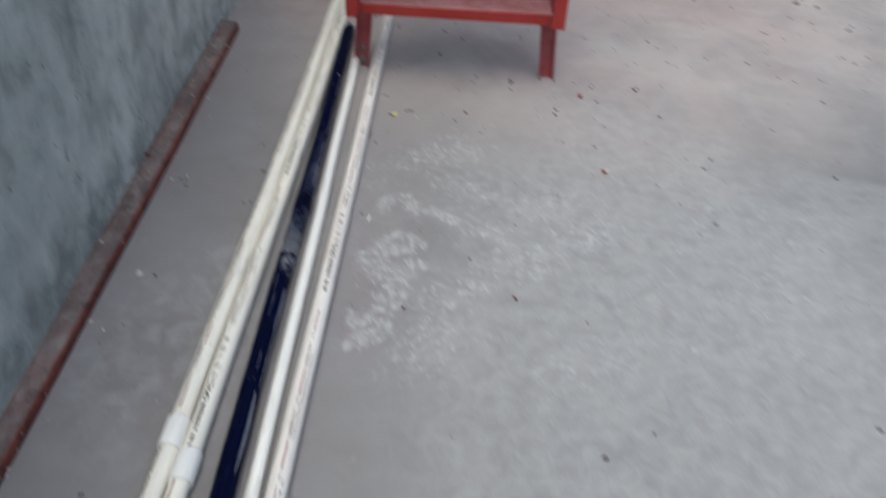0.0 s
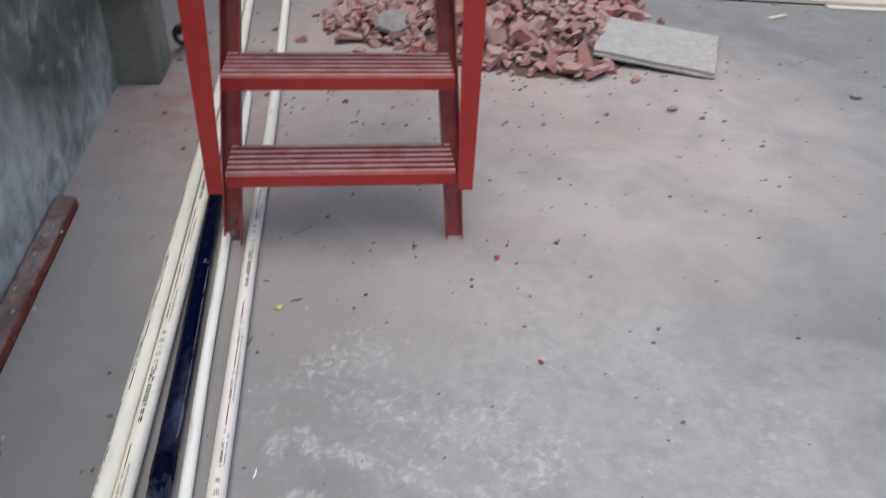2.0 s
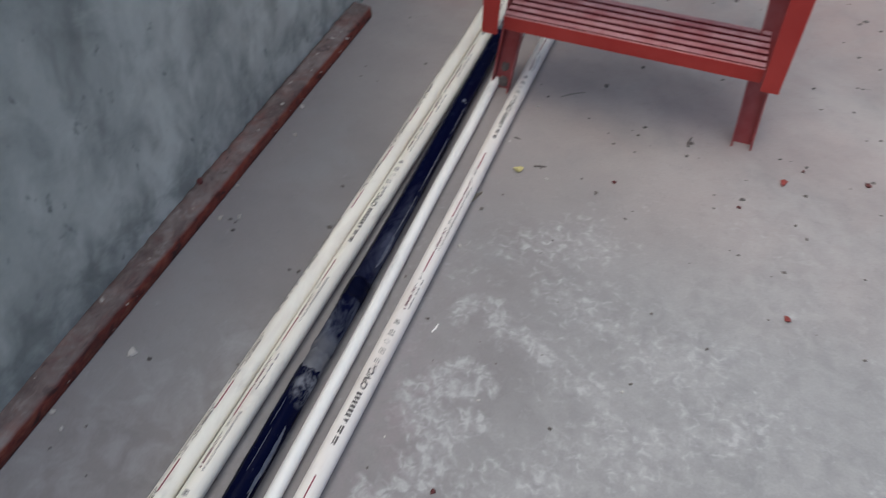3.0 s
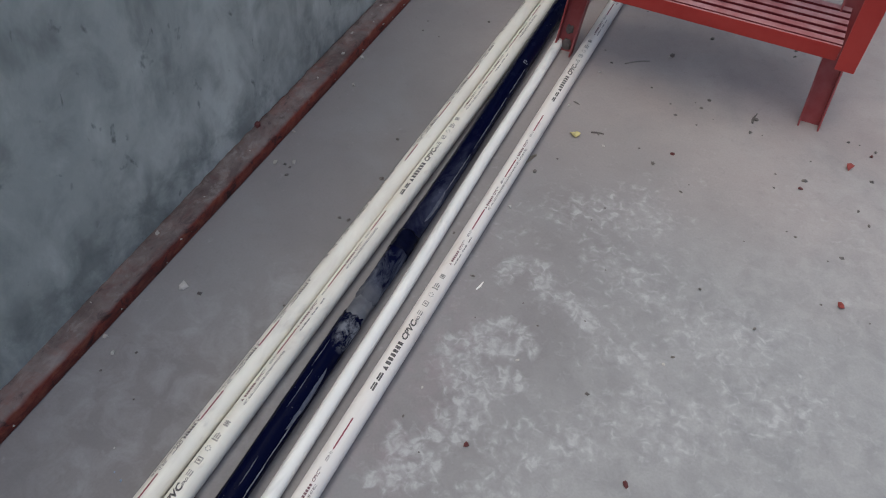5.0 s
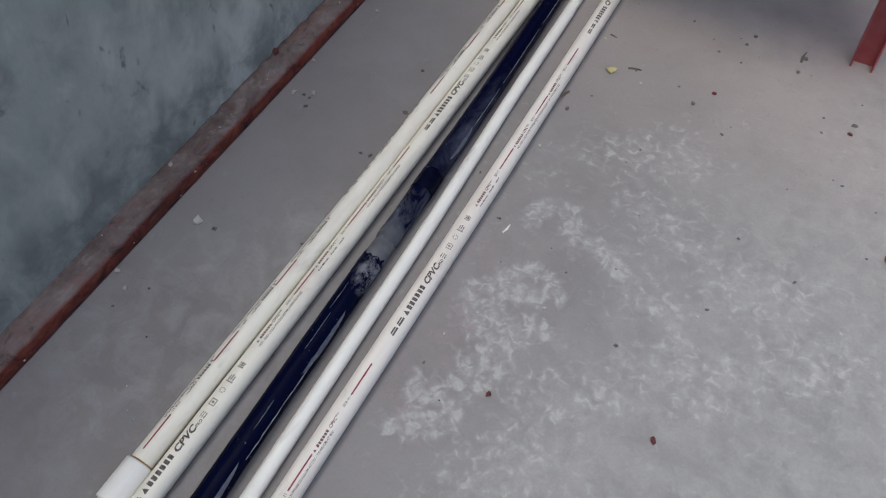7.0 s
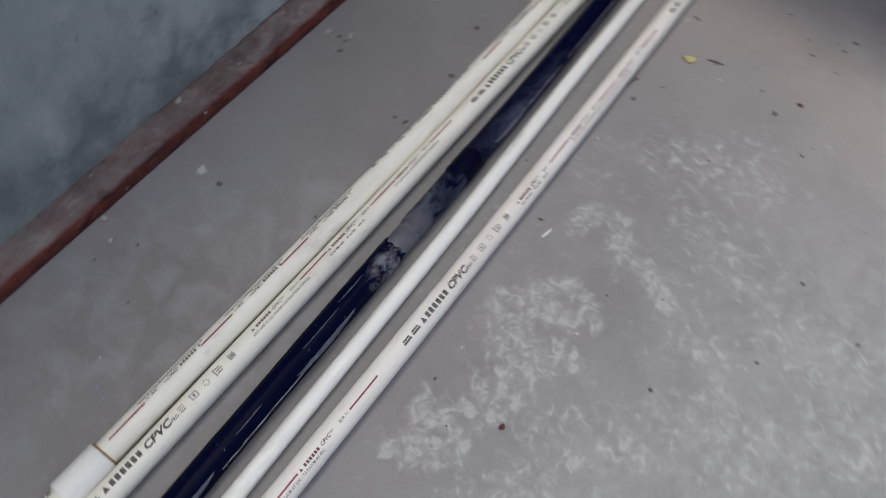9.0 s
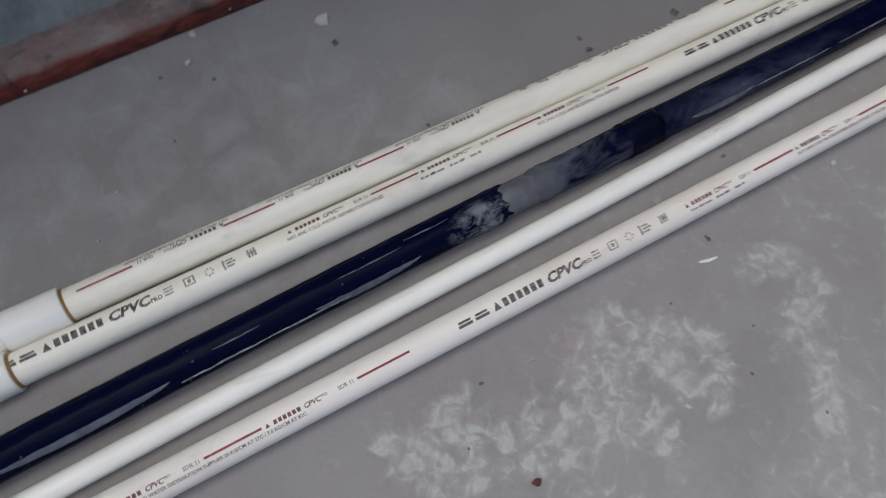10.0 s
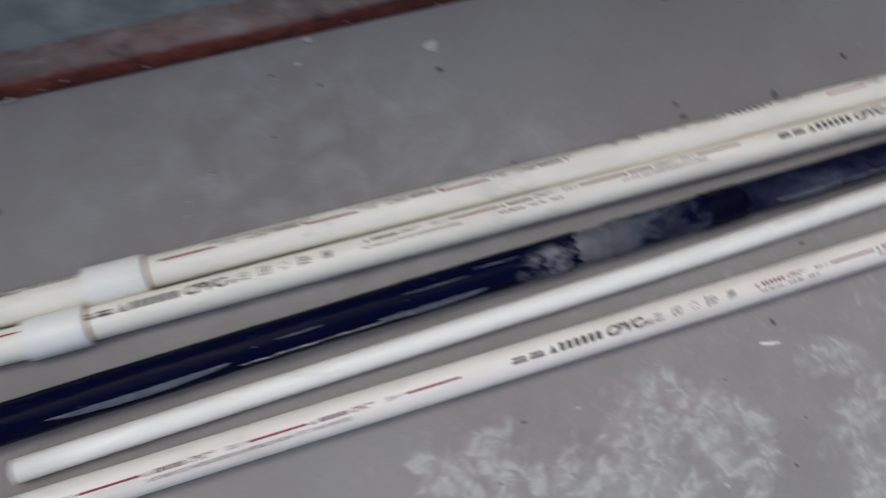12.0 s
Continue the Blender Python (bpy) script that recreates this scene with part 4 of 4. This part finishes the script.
def ladder():
    thing = tagged(new("step_ladder"), "red painted steel step ladder with slatted treads standing over the pipes", "ladder")
    thing.location = (0.2652, 1.2784, 0)
    shift = Matrix.Translation((-0.2652, -1.2784, 0))

    def add(name, bm, label="", parent=None):
        bm.transform(shift)
        return part(name, bm, RED, parent or thing, label)

    rise, run, count = 0.25772, 0.08908, 7
    # front posts: bent angle plates that start above the floor
    top = 1.9312
    for outer, low, high, way in ((-0.10336, -0.06256, -0.0, 1), (0.64192, 0.59976, 0.54672, -1)):
        bm = bmesh.new()
        sections = []
        for z in (0.25024, 0.6256, 0.952, top):
            f = (z - 0.25024) / (top - 0.25024)
            inner = low + (high - low) * f
            y = 1.17776
            sections.append([(outer, y, z), (inner, y, z), (inner, y + 0.00544, z), (outer + 0.00544 * way, y + 0.00544, z),
                             (outer + 0.00544 * way, y + 0.0544, z), (outer, y + 0.0544, z)])
        loft(bm, sections)
        add("post", bm)
    # slanting legs: channels open to the front, narrower at the foot
    for sign, foot, head in ((1, (-0.102, -0.049), (0.0204, 0.068)), (-1, (0.643, 0.589), (0.5304, 0.4787))):
        bm = bmesh.new()
        sections = []
        for z, y in ((0.0, 1.283), (0.1, 1.316), (0.3, 1.385), (0.79, 1.564), (1.97, 1.986)):
            f = z / 1.97
            spread = 0.006 * min(z / 0.3, 1.0)
            a, b = foot[0] + (head[0] - foot[0]) * f - spread * sign, foot[1] + (head[1] - foot[1]) * f
            t = 0.004 * sign
            d = 0.03 + 0.018 * min(z / 0.3, 1.0)
            sections.append([(a, y, z), (a + t, y, z), (a + t, y + d - 0.004, z), (b - t, y + d - 0.004, z), (b - t, y, z), (b, y, z), (b, y + d, z), (a, y + d, z)])
        loft(bm, sections)
        bm.transform(shift)
        leg = part("leg", bm, MAROON, thing, "scuffed maroon leg")
        if sign < 0:
            continue
        for z, size in ((0.01904, 0.02856), (0.0612, 0.02176)):
            bm = lump(440 + int(z * 1000), (size, 0.00816, size * 1.3), 0.3, 2)
            bm.transform(shift @ Matrix.Translation(((foot[0] + foot[1]) / 2 + 0.00272, 1.306 + z * 0.33, z)))
            part("mortar_crust", bm, CRUST, leg, "grey crust of mortar")
        bm = bmesh.new()
        mid = (foot[0] + foot[1]) / 2
        bmesh.ops.create_cone(bm, cap_ends=True, segments=12, radius1=0.0068, radius2=0.00612, depth=0.00544,
                              matrix=Matrix.Translation((mid, 1.314, 0.03)) @ Matrix.Rotation(radians(90), 4, "X"))
        bm.transform(shift)
        part("bolt", bm, STEEL, leg, "worn steel bolt head")
    for k in range(count):
        z, y = 0.2788 + rise * k, 1.22672 + run * k
        xa, xb = -0.06188 + 0.0068 * k, 0.59908 - 0.0068 * k
        bm = box(bmesh.new(), (xa, y, z - 0.03808), (xb, y + 0.0068, z), 0.00204)
        add("tread_front", bm)
        for x0, x1 in ((xa, xa + 0.0068), (xb - 0.0068, xb)):
            add("tread_end", box(bmesh.new(), (x0, y + 0.0068, z - 0.0408), (x1, y + 0.1836, z - 0.01088), 0.00136))
        for j in range(6):
            a = y + 0.00952 + j * 0.03101
            # slat sides carry the painted gap shade, tops the wear
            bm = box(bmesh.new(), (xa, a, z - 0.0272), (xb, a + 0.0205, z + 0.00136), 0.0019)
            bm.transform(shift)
            part("slat", bm, WORN_SHADED, thing, "worn mauve slat, sides darkened for gap shade")
    return thing


ladder()


# ---- rubble of broken bricks ----
def mound(x, y):
    """The height of the rubble at a place."""
    h = 0.0
    for cx, cy, rx, ry, top in ((1.2512, 3.2912, 0.5984, 0.7616, 0.136), (0.5168, 3.264, 0.3672, 0.3264, 0.068), (0.8976, 3.2912, 0.4352, 0.6256, 0.1088), (1.564, 3.604, 0.408, 0.408, 0.0816)):
        d = ((x - cx) / rx) ** 2 + ((y - cy) / ry) ** 2
        h = max(h, top * (1 - d)) if d < 1 else h
    return h


def under_sheet(x, y):
    u = (x - 1.8428) * 0.91 + (y - 2.8968) * -0.41
    v = (x - 1.8428) * 0.41 + (y - 2.8968) * 0.91
    return abs(u) < 0.2856 and abs(v) < 0.272


def rubble():
    rng = random.Random(11)
    thing = tagged(new("rubble_heap"), "heap of broken red brick pieces dusted with mortar on the floor", "rubble")
    thing.location = (1.156, 3.2912, 0)
    # the fine spoil that the pieces lie in, coloured dark as shade between them
    bm = bmesh.new()
    n = 44
    grid = {}
    for i in range(n + 1):
        for j in range(n + 1):
            x, y = 0.0 + 2.108 * i / n, 2.4752 + 1.768 * j / n
            z = mound(x, y)
            grid[i, j] = bm.verts.new((x - 1.156, y - 3.2912, z * 0.7 - 0.01632 + rng.uniform(0, 0.01632) if z > 0 else -0.0272))
    for i in range(n):
        for j in range(n):
            bm.faces.new((grid[i, j], grid[i + 1, j], grid[i + 1, j + 1], grid[i, j + 1]))
    part("gap_shade_spoil", bm, SPOIL_SHADE, thing, "brick dust and grit, darkened as shade between the pieces")
    shapes = []
    for k in range(14):
        size = (rng.uniform(0.05712, 0.10608), rng.uniform(0.04352, 0.07616), rng.uniform(0.02176, 0.04352))
        shapes.append(mesh_of("brick_fragment", shard(100 + k, size), BRICK))
    made = 0
    while made < 290:
        x, y = rng.uniform(0.068, 1.972), rng.uniform(2.5568, 4.148)
        h = mound(x, y)
        if (h <= 0.00544 and rng.random() > 0.03) or under_sheet(x, y):
            continue
        ob = new("brick_fragment", shapes[made % 14])
        ob.parent = thing
        s = rng.choice((0.5, 0.7, 0.85, 1.0, 1.3)) * (0.8 if x < 0.816 else 1.0)
        tilt = 0.95 if h > 0.03 else 0.35
        ob.location = (x - 1.156, y - 3.2912, h * 0.85 + 0.02448 * s)
        ob.rotation_euler = (rng.uniform(-tilt, tilt), rng.uniform(-tilt, tilt), rng.uniform(0, 6.28))
        ob.scale = (s, s, s)
        made += 1
    # the many smaller crumbs between them
    verts, faces = [], []
    rest = [shard(200 + k, (0.04624, 0.03536, 0.02176)) for k in range(8)]
    for k in range(1500):
        x, y = rng.uniform(0.0272, 2.04), rng.uniform(2.516, 4.216)
        h = mound(x, y)
        if (h <= 0 and rng.random() > 0.12) or under_sheet(x, y):
            continue
        turn = Matrix.LocRotScale((x - 1.156, y - 3.2912, h * 0.8 + 0.00816), Euler((rng.uniform(-0.8, 0.8), rng.uniform(-0.8, 0.8), rng.uniform(0, 6.3))), Vector((1, 1, 1)) * rng.uniform(0.4, 1.3))
        base = len(verts)
        bm = rest[k % 8]
        bm.verts.index_update()
        verts += [turn @ v.co for v in bm.verts]
        faces += [[base + v.index for v in f.verts] for f in bm.faces]
    for bm in rest:
        bm.free()
    me = bpy.data.meshes.new("brick_debris")
    me.from_pydata(verts, [], faces)
    me.materials.append(BRICK_CRUMB)
    crumbs = new("brick_debris", me)
    crumbs.parent = thing
    tagged(crumbs, "small crumbs of broken brick", kind="stuff")
    # one grey lump of old plaster on top
    outline = [(-0.115, -0.05), (-0.03, -0.095), (0.055, -0.07), (0.075, -0.01), (0.125, 0.045), (0.03, 0.06), (-0.05, 0.04), (-0.085, 0.0)]
    bm = loft(bmesh.new(), [[(x * 0.95, y * 0.95, -0.016) for x, y in outline], [(x, y, -0.006) for x, y in outline], [(x * 0.97, y * 0.97, 0.012 + 0.05 * y) for x, y in outline]])
    slab = part("plaster_slab", bm, SLAB, thing, "grey broken slab of plaster")
    slab.location, slab.rotation_euler = (0.5032 - 1.156, 3.0872 - 3.2912, 0.0952), (0.5, 0.15, 0.5)


rubble()


def sheets():
    """Two broken cement sheets, one edge on the rubble."""
    thing = tagged(new("cement_sheets"), "small stack of broken grey cement sheets leaning on the rubble", "cement sheet")
    thing.location = (1.8428, 2.8968, 0)
    out = [(2.2168, 3.0192, 0.0408), (2.006, 2.5568, 0.02992), (1.46336, 2.75672, 0.07072), (1.6864, 3.2436, 0.068)]
    for k, (dx, dy, turn) in enumerate(((0.0, 0.0, 0.0), (-0.00544, -0.01088, 0.012))):
        bm = bmesh.new()
        rng = random.Random(30 + k)
        rim = []
        for a, b in zip(out, out[1:] + out[:1]):
            for j in range(7):
                f = j / 7
                p = Vector(a).lerp(Vector(b), f) - Vector((1.8428, 2.8968, 0))
                p = Matrix.Rotation(turn, 3, "Z") @ p + Vector((dx, dy, -0.01564 * k))
                w = 0.00544 if j else 0.00136
                rim.append(p + Vector((rng.uniform(-w, w), rng.uniform(-w, w), 0)))
        loft(bm, [[p + Vector((0, 0, -0.0102)) for p in rim], [p + Vector((0, 0, -0.00136)) for p in rim], rim])
        part("cement_sheet", bm, SHEET, thing)


sheets()


# ---- sawn planks at the far wall ----
def plank(name, a, b, width, thick, z, label, material=None, skew=0.0):
    """A plank from a to b (x, y on its middle line), lying with its underside at z."""
    a, b = Vector((*a, z)), Vector((*b, z))
    length, turn = (b - a).length, math.atan2(b.y - a.y, b.x - a.x)
    bm = box(bmesh.new(), (0, -width / 2, 0), (length, width / 2, thick), 0.00272)
    for v in bm.verts:
        if v.co.x < length / 2:
            v.co.x += skew * (v.co.y / width)
    ob = part(name, bm, material or SAWN)
    ob.location, ob.rotation_euler = a, (0, 0, turn)
    return tagged(ob, label, "plank", "planks")


plank("wooden_plank", (1.5776, 3.9916), (5.304, 3.5292), 0.238, 0.02176, 0.00952, "pale sawn wooden plank lying by the far wall", skew=0.136)
plank("wooden_plank", (1.632, 4.182), (5.304, 3.7196), 0.136, 0.02448, 0.00952, "pale sawn wooden plank lying by the far wall", skew=0.0816)
plank("wooden_plank", (1.8496, 4.3044), (5.304, 3.876), 0.1496, 0.02992, 0.00952, "pale sawn wooden plank lying by the far wall")
plank("wooden_plank", (3.1824, 3.6788), (5.712, 3.3728), 0.136, 0.00816, 0.0, "thin pale plank under the others on the floor")
plank("wooden_bearer", (2.2032, 3.9168), (2.2576, 4.2704), 0.068, 0.00952, 0.0, "short bearer under the planks")
plank("wooden_bearer", (4.624, 3.7264), (4.6784, 3.9712), 0.068, 0.00952, 0.0, "short bearer under the planks")
plank("wooden_lath", (1.36, 4.284), (2.584, 4.3452), 0.0408, 0.02176, 0.03944, "narrow pale lath on top of the planks")
plank("wooden_lath", (1.54632, 3.8624), (1.5708, 4.488), 0.034, 0.01904, 0.0612, "narrow pale lath across the plank ends")
plank("wood_offcut", (2.686, 3.4), (2.8152, 3.4612), 0.02992, 0.01632, 0.0, "small pale wood offcut on the floor")


# ---- far corner: bricks, hose, wall pipe ----
def corner():
    for k, (x, y, z, turn) in enumerate(((1.292, 4.76, 0.0, 1.65), (1.2988, 4.76, 0.077, 1.5), (1.292, 4.76, 0.154, 1.6))):
        ob = part("brick", box(bmesh.new(), (-0.115, -0.055, 0), (0.115, 0.055, 0.075), 0.005), CHIP_RED)
        ob.location, ob.rotation_euler = (x, y, z), (0, 0, turn)
        tagged(ob, "whole orange-red clay brick stacked at the far wall", "brick", "bricks at the wall")
    bm = lump(5, (0.3264, 0.0952, 0.04624), 0.2, 2)
    ob = part("mortar_lump", bm, MORTAR)
    ob.location = (2.6248, 4.7872, 0.01088)
    tagged(ob, "low lump of set mortar against the far wall", "mortar")
    stub = tagged(new("wall_pipe"), "black pipe stub with pale rim in the far wall", "pipe")
    stub.location = (-0.3264, BACK_Y, 0.1632)
    part("stub", sweep(bmesh.new(), [(0, 0.068, 0.0408), (0, -0.0816, 0.0408), (0, -0.136, 0.0136), (0, -0.1632, -0.0408)], [0.05712] * 4, 24, 0.8), BLACK_RUBBER, stub, smooth=True)
    part("rim", sweep(bmesh.new(), [(0.05712 * math.cos(a), -0.16456 - 0.04488 * math.sin(a), -0.04352 + 0.03536 * math.sin(a)) for a in np.linspace(0, 2 * math.pi, 25)], [0.0068] * 25, 8), WHITE, stub, "pale rim")
    bm = bmesh.new()
    loop = []
    for k in range(60):
        a = 2 * math.pi * 1.6 * k / 59
        loop.append((-0.49232 + 0.034 * math.sin(a) + 0.00054 * k, 2.89 + 0.0816 * math.cos(a), 0.0816 - 0.068 * math.cos(a + 0.4)))
    sweep(bm, loop, [0.01292] * 60, 10)
    tagged(part("rubber_hose", bm, BLACK_RUBBER, smooth=True), "coiled black rubber hose on the floor by the pilaster", "hose")
    bm = bmesh.new()
    line = [(-0.748 + 0.136 * k / 11, 4.488 + 0.1088 * math.sin(k * 0.8), 0.01632 + 0.068 * math.sin(math.pi * k / 11)) for k in range(12)]
    line += [(-0.612 + 0.1632 * k / 8, 4.488 + 0.1088 * math.sin(11 * 0.8) - 0.0408 * k, 0.01632) for k in range(1, 9)]
    sweep(bm, line, [0.00816] * len(line), 8)
    tagged(part("black_cable", bm, BLACK_RUBBER, smooth=True), "loose black cable on the floor in the corner", "cable")


corner()


# ---- chips and grit on the floor ----
def scatter(name, label, category, group, material, places, size, seed, base=0.0):
    rng = random.Random(seed)
    shapes = [mesh_of(name, lump(seed + k, (1, 0.72, 0.45), 0.42), material) for k in range(5)]
    for k, (x, y) in enumerate(places):
        s = size * rng.uniform(0.7, 1.25)
        ob = new(name, shapes[k % 5])
        ob.location, ob.rotation_euler, ob.scale = (x, y, base + 0.2 * s), (0, 0, rng.uniform(0, 6.28)), (s, s, s)
        tagged(ob, label, category, group)


scatter("brick_chip", "small red brick chip on the cement floor", "brick chip", "brick chips", CHIP_RED,
        ((0.77656, 0.71536), (0.7344, 1.1764)), 0.02312, 50)
scatter("brick_chip", "small dark red brick chip on the cement floor", "brick chip", "brick chips", CHIP_MAROON,
        ((0.63784, 1.0404), (0.77928, 1.24304), (0.3264, 1.01728), (0.93976, 1.24848)), 0.01496, 51)
scatter("brick_chip", "small dull red brick chip on the cement floor", "brick chip", "brick chips", CHIP_MAROON, ((0.4896, 0.12512), (0.204, 0.06528)), 0.0136, 53)
scatter("brick_chip", "red brick chip lying on the batten against the wall", "brick chip", "brick chips", CHIP_MAROON, ((-0.628, 0.5848),), 0.03264, 55, 0.0408)
scatter("mortar_chip", "pale crumb of mortar on the floor beside the batten", "mortar chip", "mortar chips", CHIP_PALE,
        ((-0.54536, -0.05576), (-0.50456, -0.07752), (-0.56984, 1.00096), (1.54088, 1.7136), (-0.6188, -0.2448), (-0.544, -0.476)), 0.0145, 60)
scatter("mortar_chip", "pale angular lump of mortar on the floor beside the batten", "mortar chip", "mortar chips", CHIP_PALE, ((-0.487, 0.118),), 0.032, 67)
scatter("pebble", "dark pebble on the cement floor", "pebble", "pebbles", PEBBLE,
        ((0.29512, 1.56944), (0.5304, 1.59392), (0.21216, 1.42936), (0.35768, 1.27568), (0.4896, 1.2512), (0.48416, 1.19408), (0.136, 1.00368), (0.9112, 1.87816), (0.78608, 1.64968),
         (1.1288, 1.4552), (1.41712, 1.5164), (1.54768, 1.80744), (1.80608, 1.61704), (1.92984, 1.63744), (1.04312, 1.29064), (0.78744, 1.2648), (0.64192, 1.0744), (2.83696, 3.0804),
         (2.48064, 2.71456), (1.13424, 0.82552), (1.38856, 1.03088), (1.51776, 0.76704), (0.42296, 2.108), (0.22168, 2.4276), (0.53448, 2.47656), (0.32368, 2.2236), (0.19856, 2.34736),
         (0.9724, 1.83192), (1.04584, 1.65104), (1.49736, 1.5164), (0.90032, 1.56944), (1.62792, 1.24984), (2.47112, 2.22632), (2.84784, 2.57584), (1.67008, 1.41304), (0.2924, 0.96016),
         (0.3808, 0.89488), (0.04216, 0.79696), (0.8024, 0.98736)), 0.01292, 70)
scatter("mortar_chip", "tiny grey crumb of mortar on the floor beside the batten", "mortar chip", "mortar chips", MORTAR,
        ((-0.53856, 0.52632), (-0.49776, 0.54808), (-0.52768, 0.88264), (-0.56304, 0.64464)), 0.01224, 62)
scatter("pebble", "tiny dark pebble on the floor between the pipes", "pebble", "pebbles", PEBBLE,
        ((-0.31416, 0.74392), (-0.04488, 0.52224), (-0.27744, 0.44472), (-0.49776, 0.5304), (-0.4896, 0.5032)), 0.01088, 75)
scatter("pebble", "tiny dark speck of grit on the floor", "pebble", "pebbles", PEBBLE,
        ((-0.46376, -0.05576), (-0.49776, -0.11968), (0.04352, 0.4284), (0.17272, 0.41208), (0.07344, 0.06392), (0.09792, 0.33184), (0.30464, 0.4284)), 0.00612, 78)
scatter("mortar_chip", "tiny pale crumb of mortar on the floor", "mortar chip", "mortar chips", CHIP_PALE, ((-0.3604, -0.2312), (0.07752, 0.13464)), 0.0068, 79)
scatter("paint_fleck", "small blue fleck of paint on the floor", "paint fleck", "paint flecks", BLUE, ((-0.307, -0.274), (-0.328, -0.267)), 0.006, 77)
scatter("stone_lump", "flat grey lump of mortar on the floor", "mortar lump", "mortar lumps", LUMP,
        ((1.67824, 2.22088), (2.6044, 2.33784)), 0.05712, 80)


def scrap():
    bm = bmesh.new()
    rim = [Vector((0.01292 * math.cos(a) * (1 + 0.35 * math.sin(3 * a)), 0.00952 * math.sin(a), 0.00136 + 0.00408 * math.sin(2 * a))) for a in np.linspace(0, 6.28, 11)[:-1]]
    loft(bm, [rim, [p + Vector((0, 0, 0.00136)) for p in rim]])
    ob = part("plastic_scrap", bm, YELLOW)
    ob.location = (0.0816, 0.96968, 0.00408)
    tagged(ob, "small torn yellow plastic scrap on the floor", "scrap")
    bm = loft(bmesh.new(), [[(-0.02176, -0.00272, 0), (-0.02176, 0.00272, 0), (-0.02176, 0.00136, 0.00408)], [(0.0, -0.00408, 0), (0.0, 0.00408, 0), (0.0, 0.00136, 0.00544)],
                            [(0.02176, 0.00136, 0), (0.02176, 0.00544, 0), (0.02176, 0.00272, 0.00272)]])
    ob = part("wood_splinter", bm, WHITE)
    ob.location, ob.rotation_euler, ob.scale = (0.07208, 0.41208, 0.0), (0, 0, 1.3), (0.6, 0.6, 0.6)
    tagged(ob, "pale wood splinter on the floor beside the pipe", "splinter")


scrap()


def sliver(name, label, category, group, material, place, turn, length, width):
    """A thin flat splinter lying on the floor."""
    n = 6
    rows = []
    for k in range(n):
        f = k / (n - 1)
        x, w = (f - 0.5) * length, width * (0.35 + 0.65 * math.sin(math.pi * min(f + 0.15, 1.0)))
        y = 0.12 * length * math.sin(2.2 * f)
        rows.append([(x, y - w / 2, 0.0), (x, y + w / 2, 0.0), (x, y + w / 4, width * 0.5), (x, y - w / 4, width * 0.5)])
    ob = part(name, loft(bmesh.new(), rows), material)
    ob.location, ob.rotation_euler = (*place, 0.0), (0, 0, turn)
    tagged(ob, label, category, group)


sliver("dark_sliver", "thin dark sliver of wood on the floor", "sliver", "slivers", PEBBLE, (0.13192, 1.00368), 0.15, 0.03264, 0.00612)
sliver("dark_sliver", "thin dark sliver of wood on the floor", "sliver", "slivers", PEBBLE, (0.48552, 1.25664), 1.4, 0.04352, 0.00816)
sliver("dark_sliver", "thin dark sliver of wood on the floor", "sliver", "slivers", PEBBLE, (0.0408, 1.09616), -0.4, 0.01904, 0.00476)
sliver("dry_twig", "thin dry twig on the floor under the ladder", "twig", "", LUMP, (0.13328, 1.34912), 0.55, 0.0748, 0.00476)
sliver("dry_leaf", "curled dry leaf scrap beside the pipe", "leaf", "", LEAF, (0.01768, 0.83232), 1.1, 0.0408, 0.01088)
scatter("mortar_chip", "tiny pale crumb of mortar on the floor", "mortar chip", "mortar chips", CHIP_PALE,
        ((0.20672, 1.41848), (0.03536, 0.65824), (0.05168, 1.25664), (0.02584, 1.07712), (0.16184, 0.96424), (0.48008, 0.4012), (0.2176, 0.27608)), 0.00952, 81)
scatter("pebble", "tiny dark speck of grit on the floor", "pebble", "pebbles", PEBBLE, ((0.57392, 1.06624), (0.57936, 1.01456), (0.77384, 1.0268), (0.62424, 0.5712), (0.4964, 0.62152), (0.49232, 0.42568)), 0.00816, 82)


def grit():
    """Crumbs too small to count, thickest round the rubble."""
    rng = random.Random(91)
    verts, faces = [], []
    for _ in range(900):
        if rng.random() < 0.62:
            x, y = rng.gauss(1.02, 0.82), rng.gauss(2.72, 0.82)
        else:
            x, y = rng.uniform(-0.544, 3.264), rng.uniform(-0.544, 4.08)
        if x < wall_x(y) + 0.0816 or y > 4.76:
            continue
        s = 0.00299 * math.exp(rng.gauss(0, 0.5)) * (1.5 if y > 1.768 else 1.0)
        base = len(verts)
        turn = rng.uniform(0, 6.28)
        ring = [(x + s * 1.3 * math.cos(turn + a), y + s * math.sin(turn + a), 0.0) for a in (0, 1.6, 3.1, 4.7)]
        verts += ring + [(x + s * 0.3, y, s * 1.1)]
        faces += [(base + k, base + (k + 1) % 4, base + 4) for k in range(4)]
    me = bpy.data.meshes.new("grit")
    me.from_pydata(verts, [], faces)
    me.materials.append(PEBBLE)
    tagged(new("grit", me), "dark crumbs of grit strewn over the floor", "grit", kind="stuff")


grit()
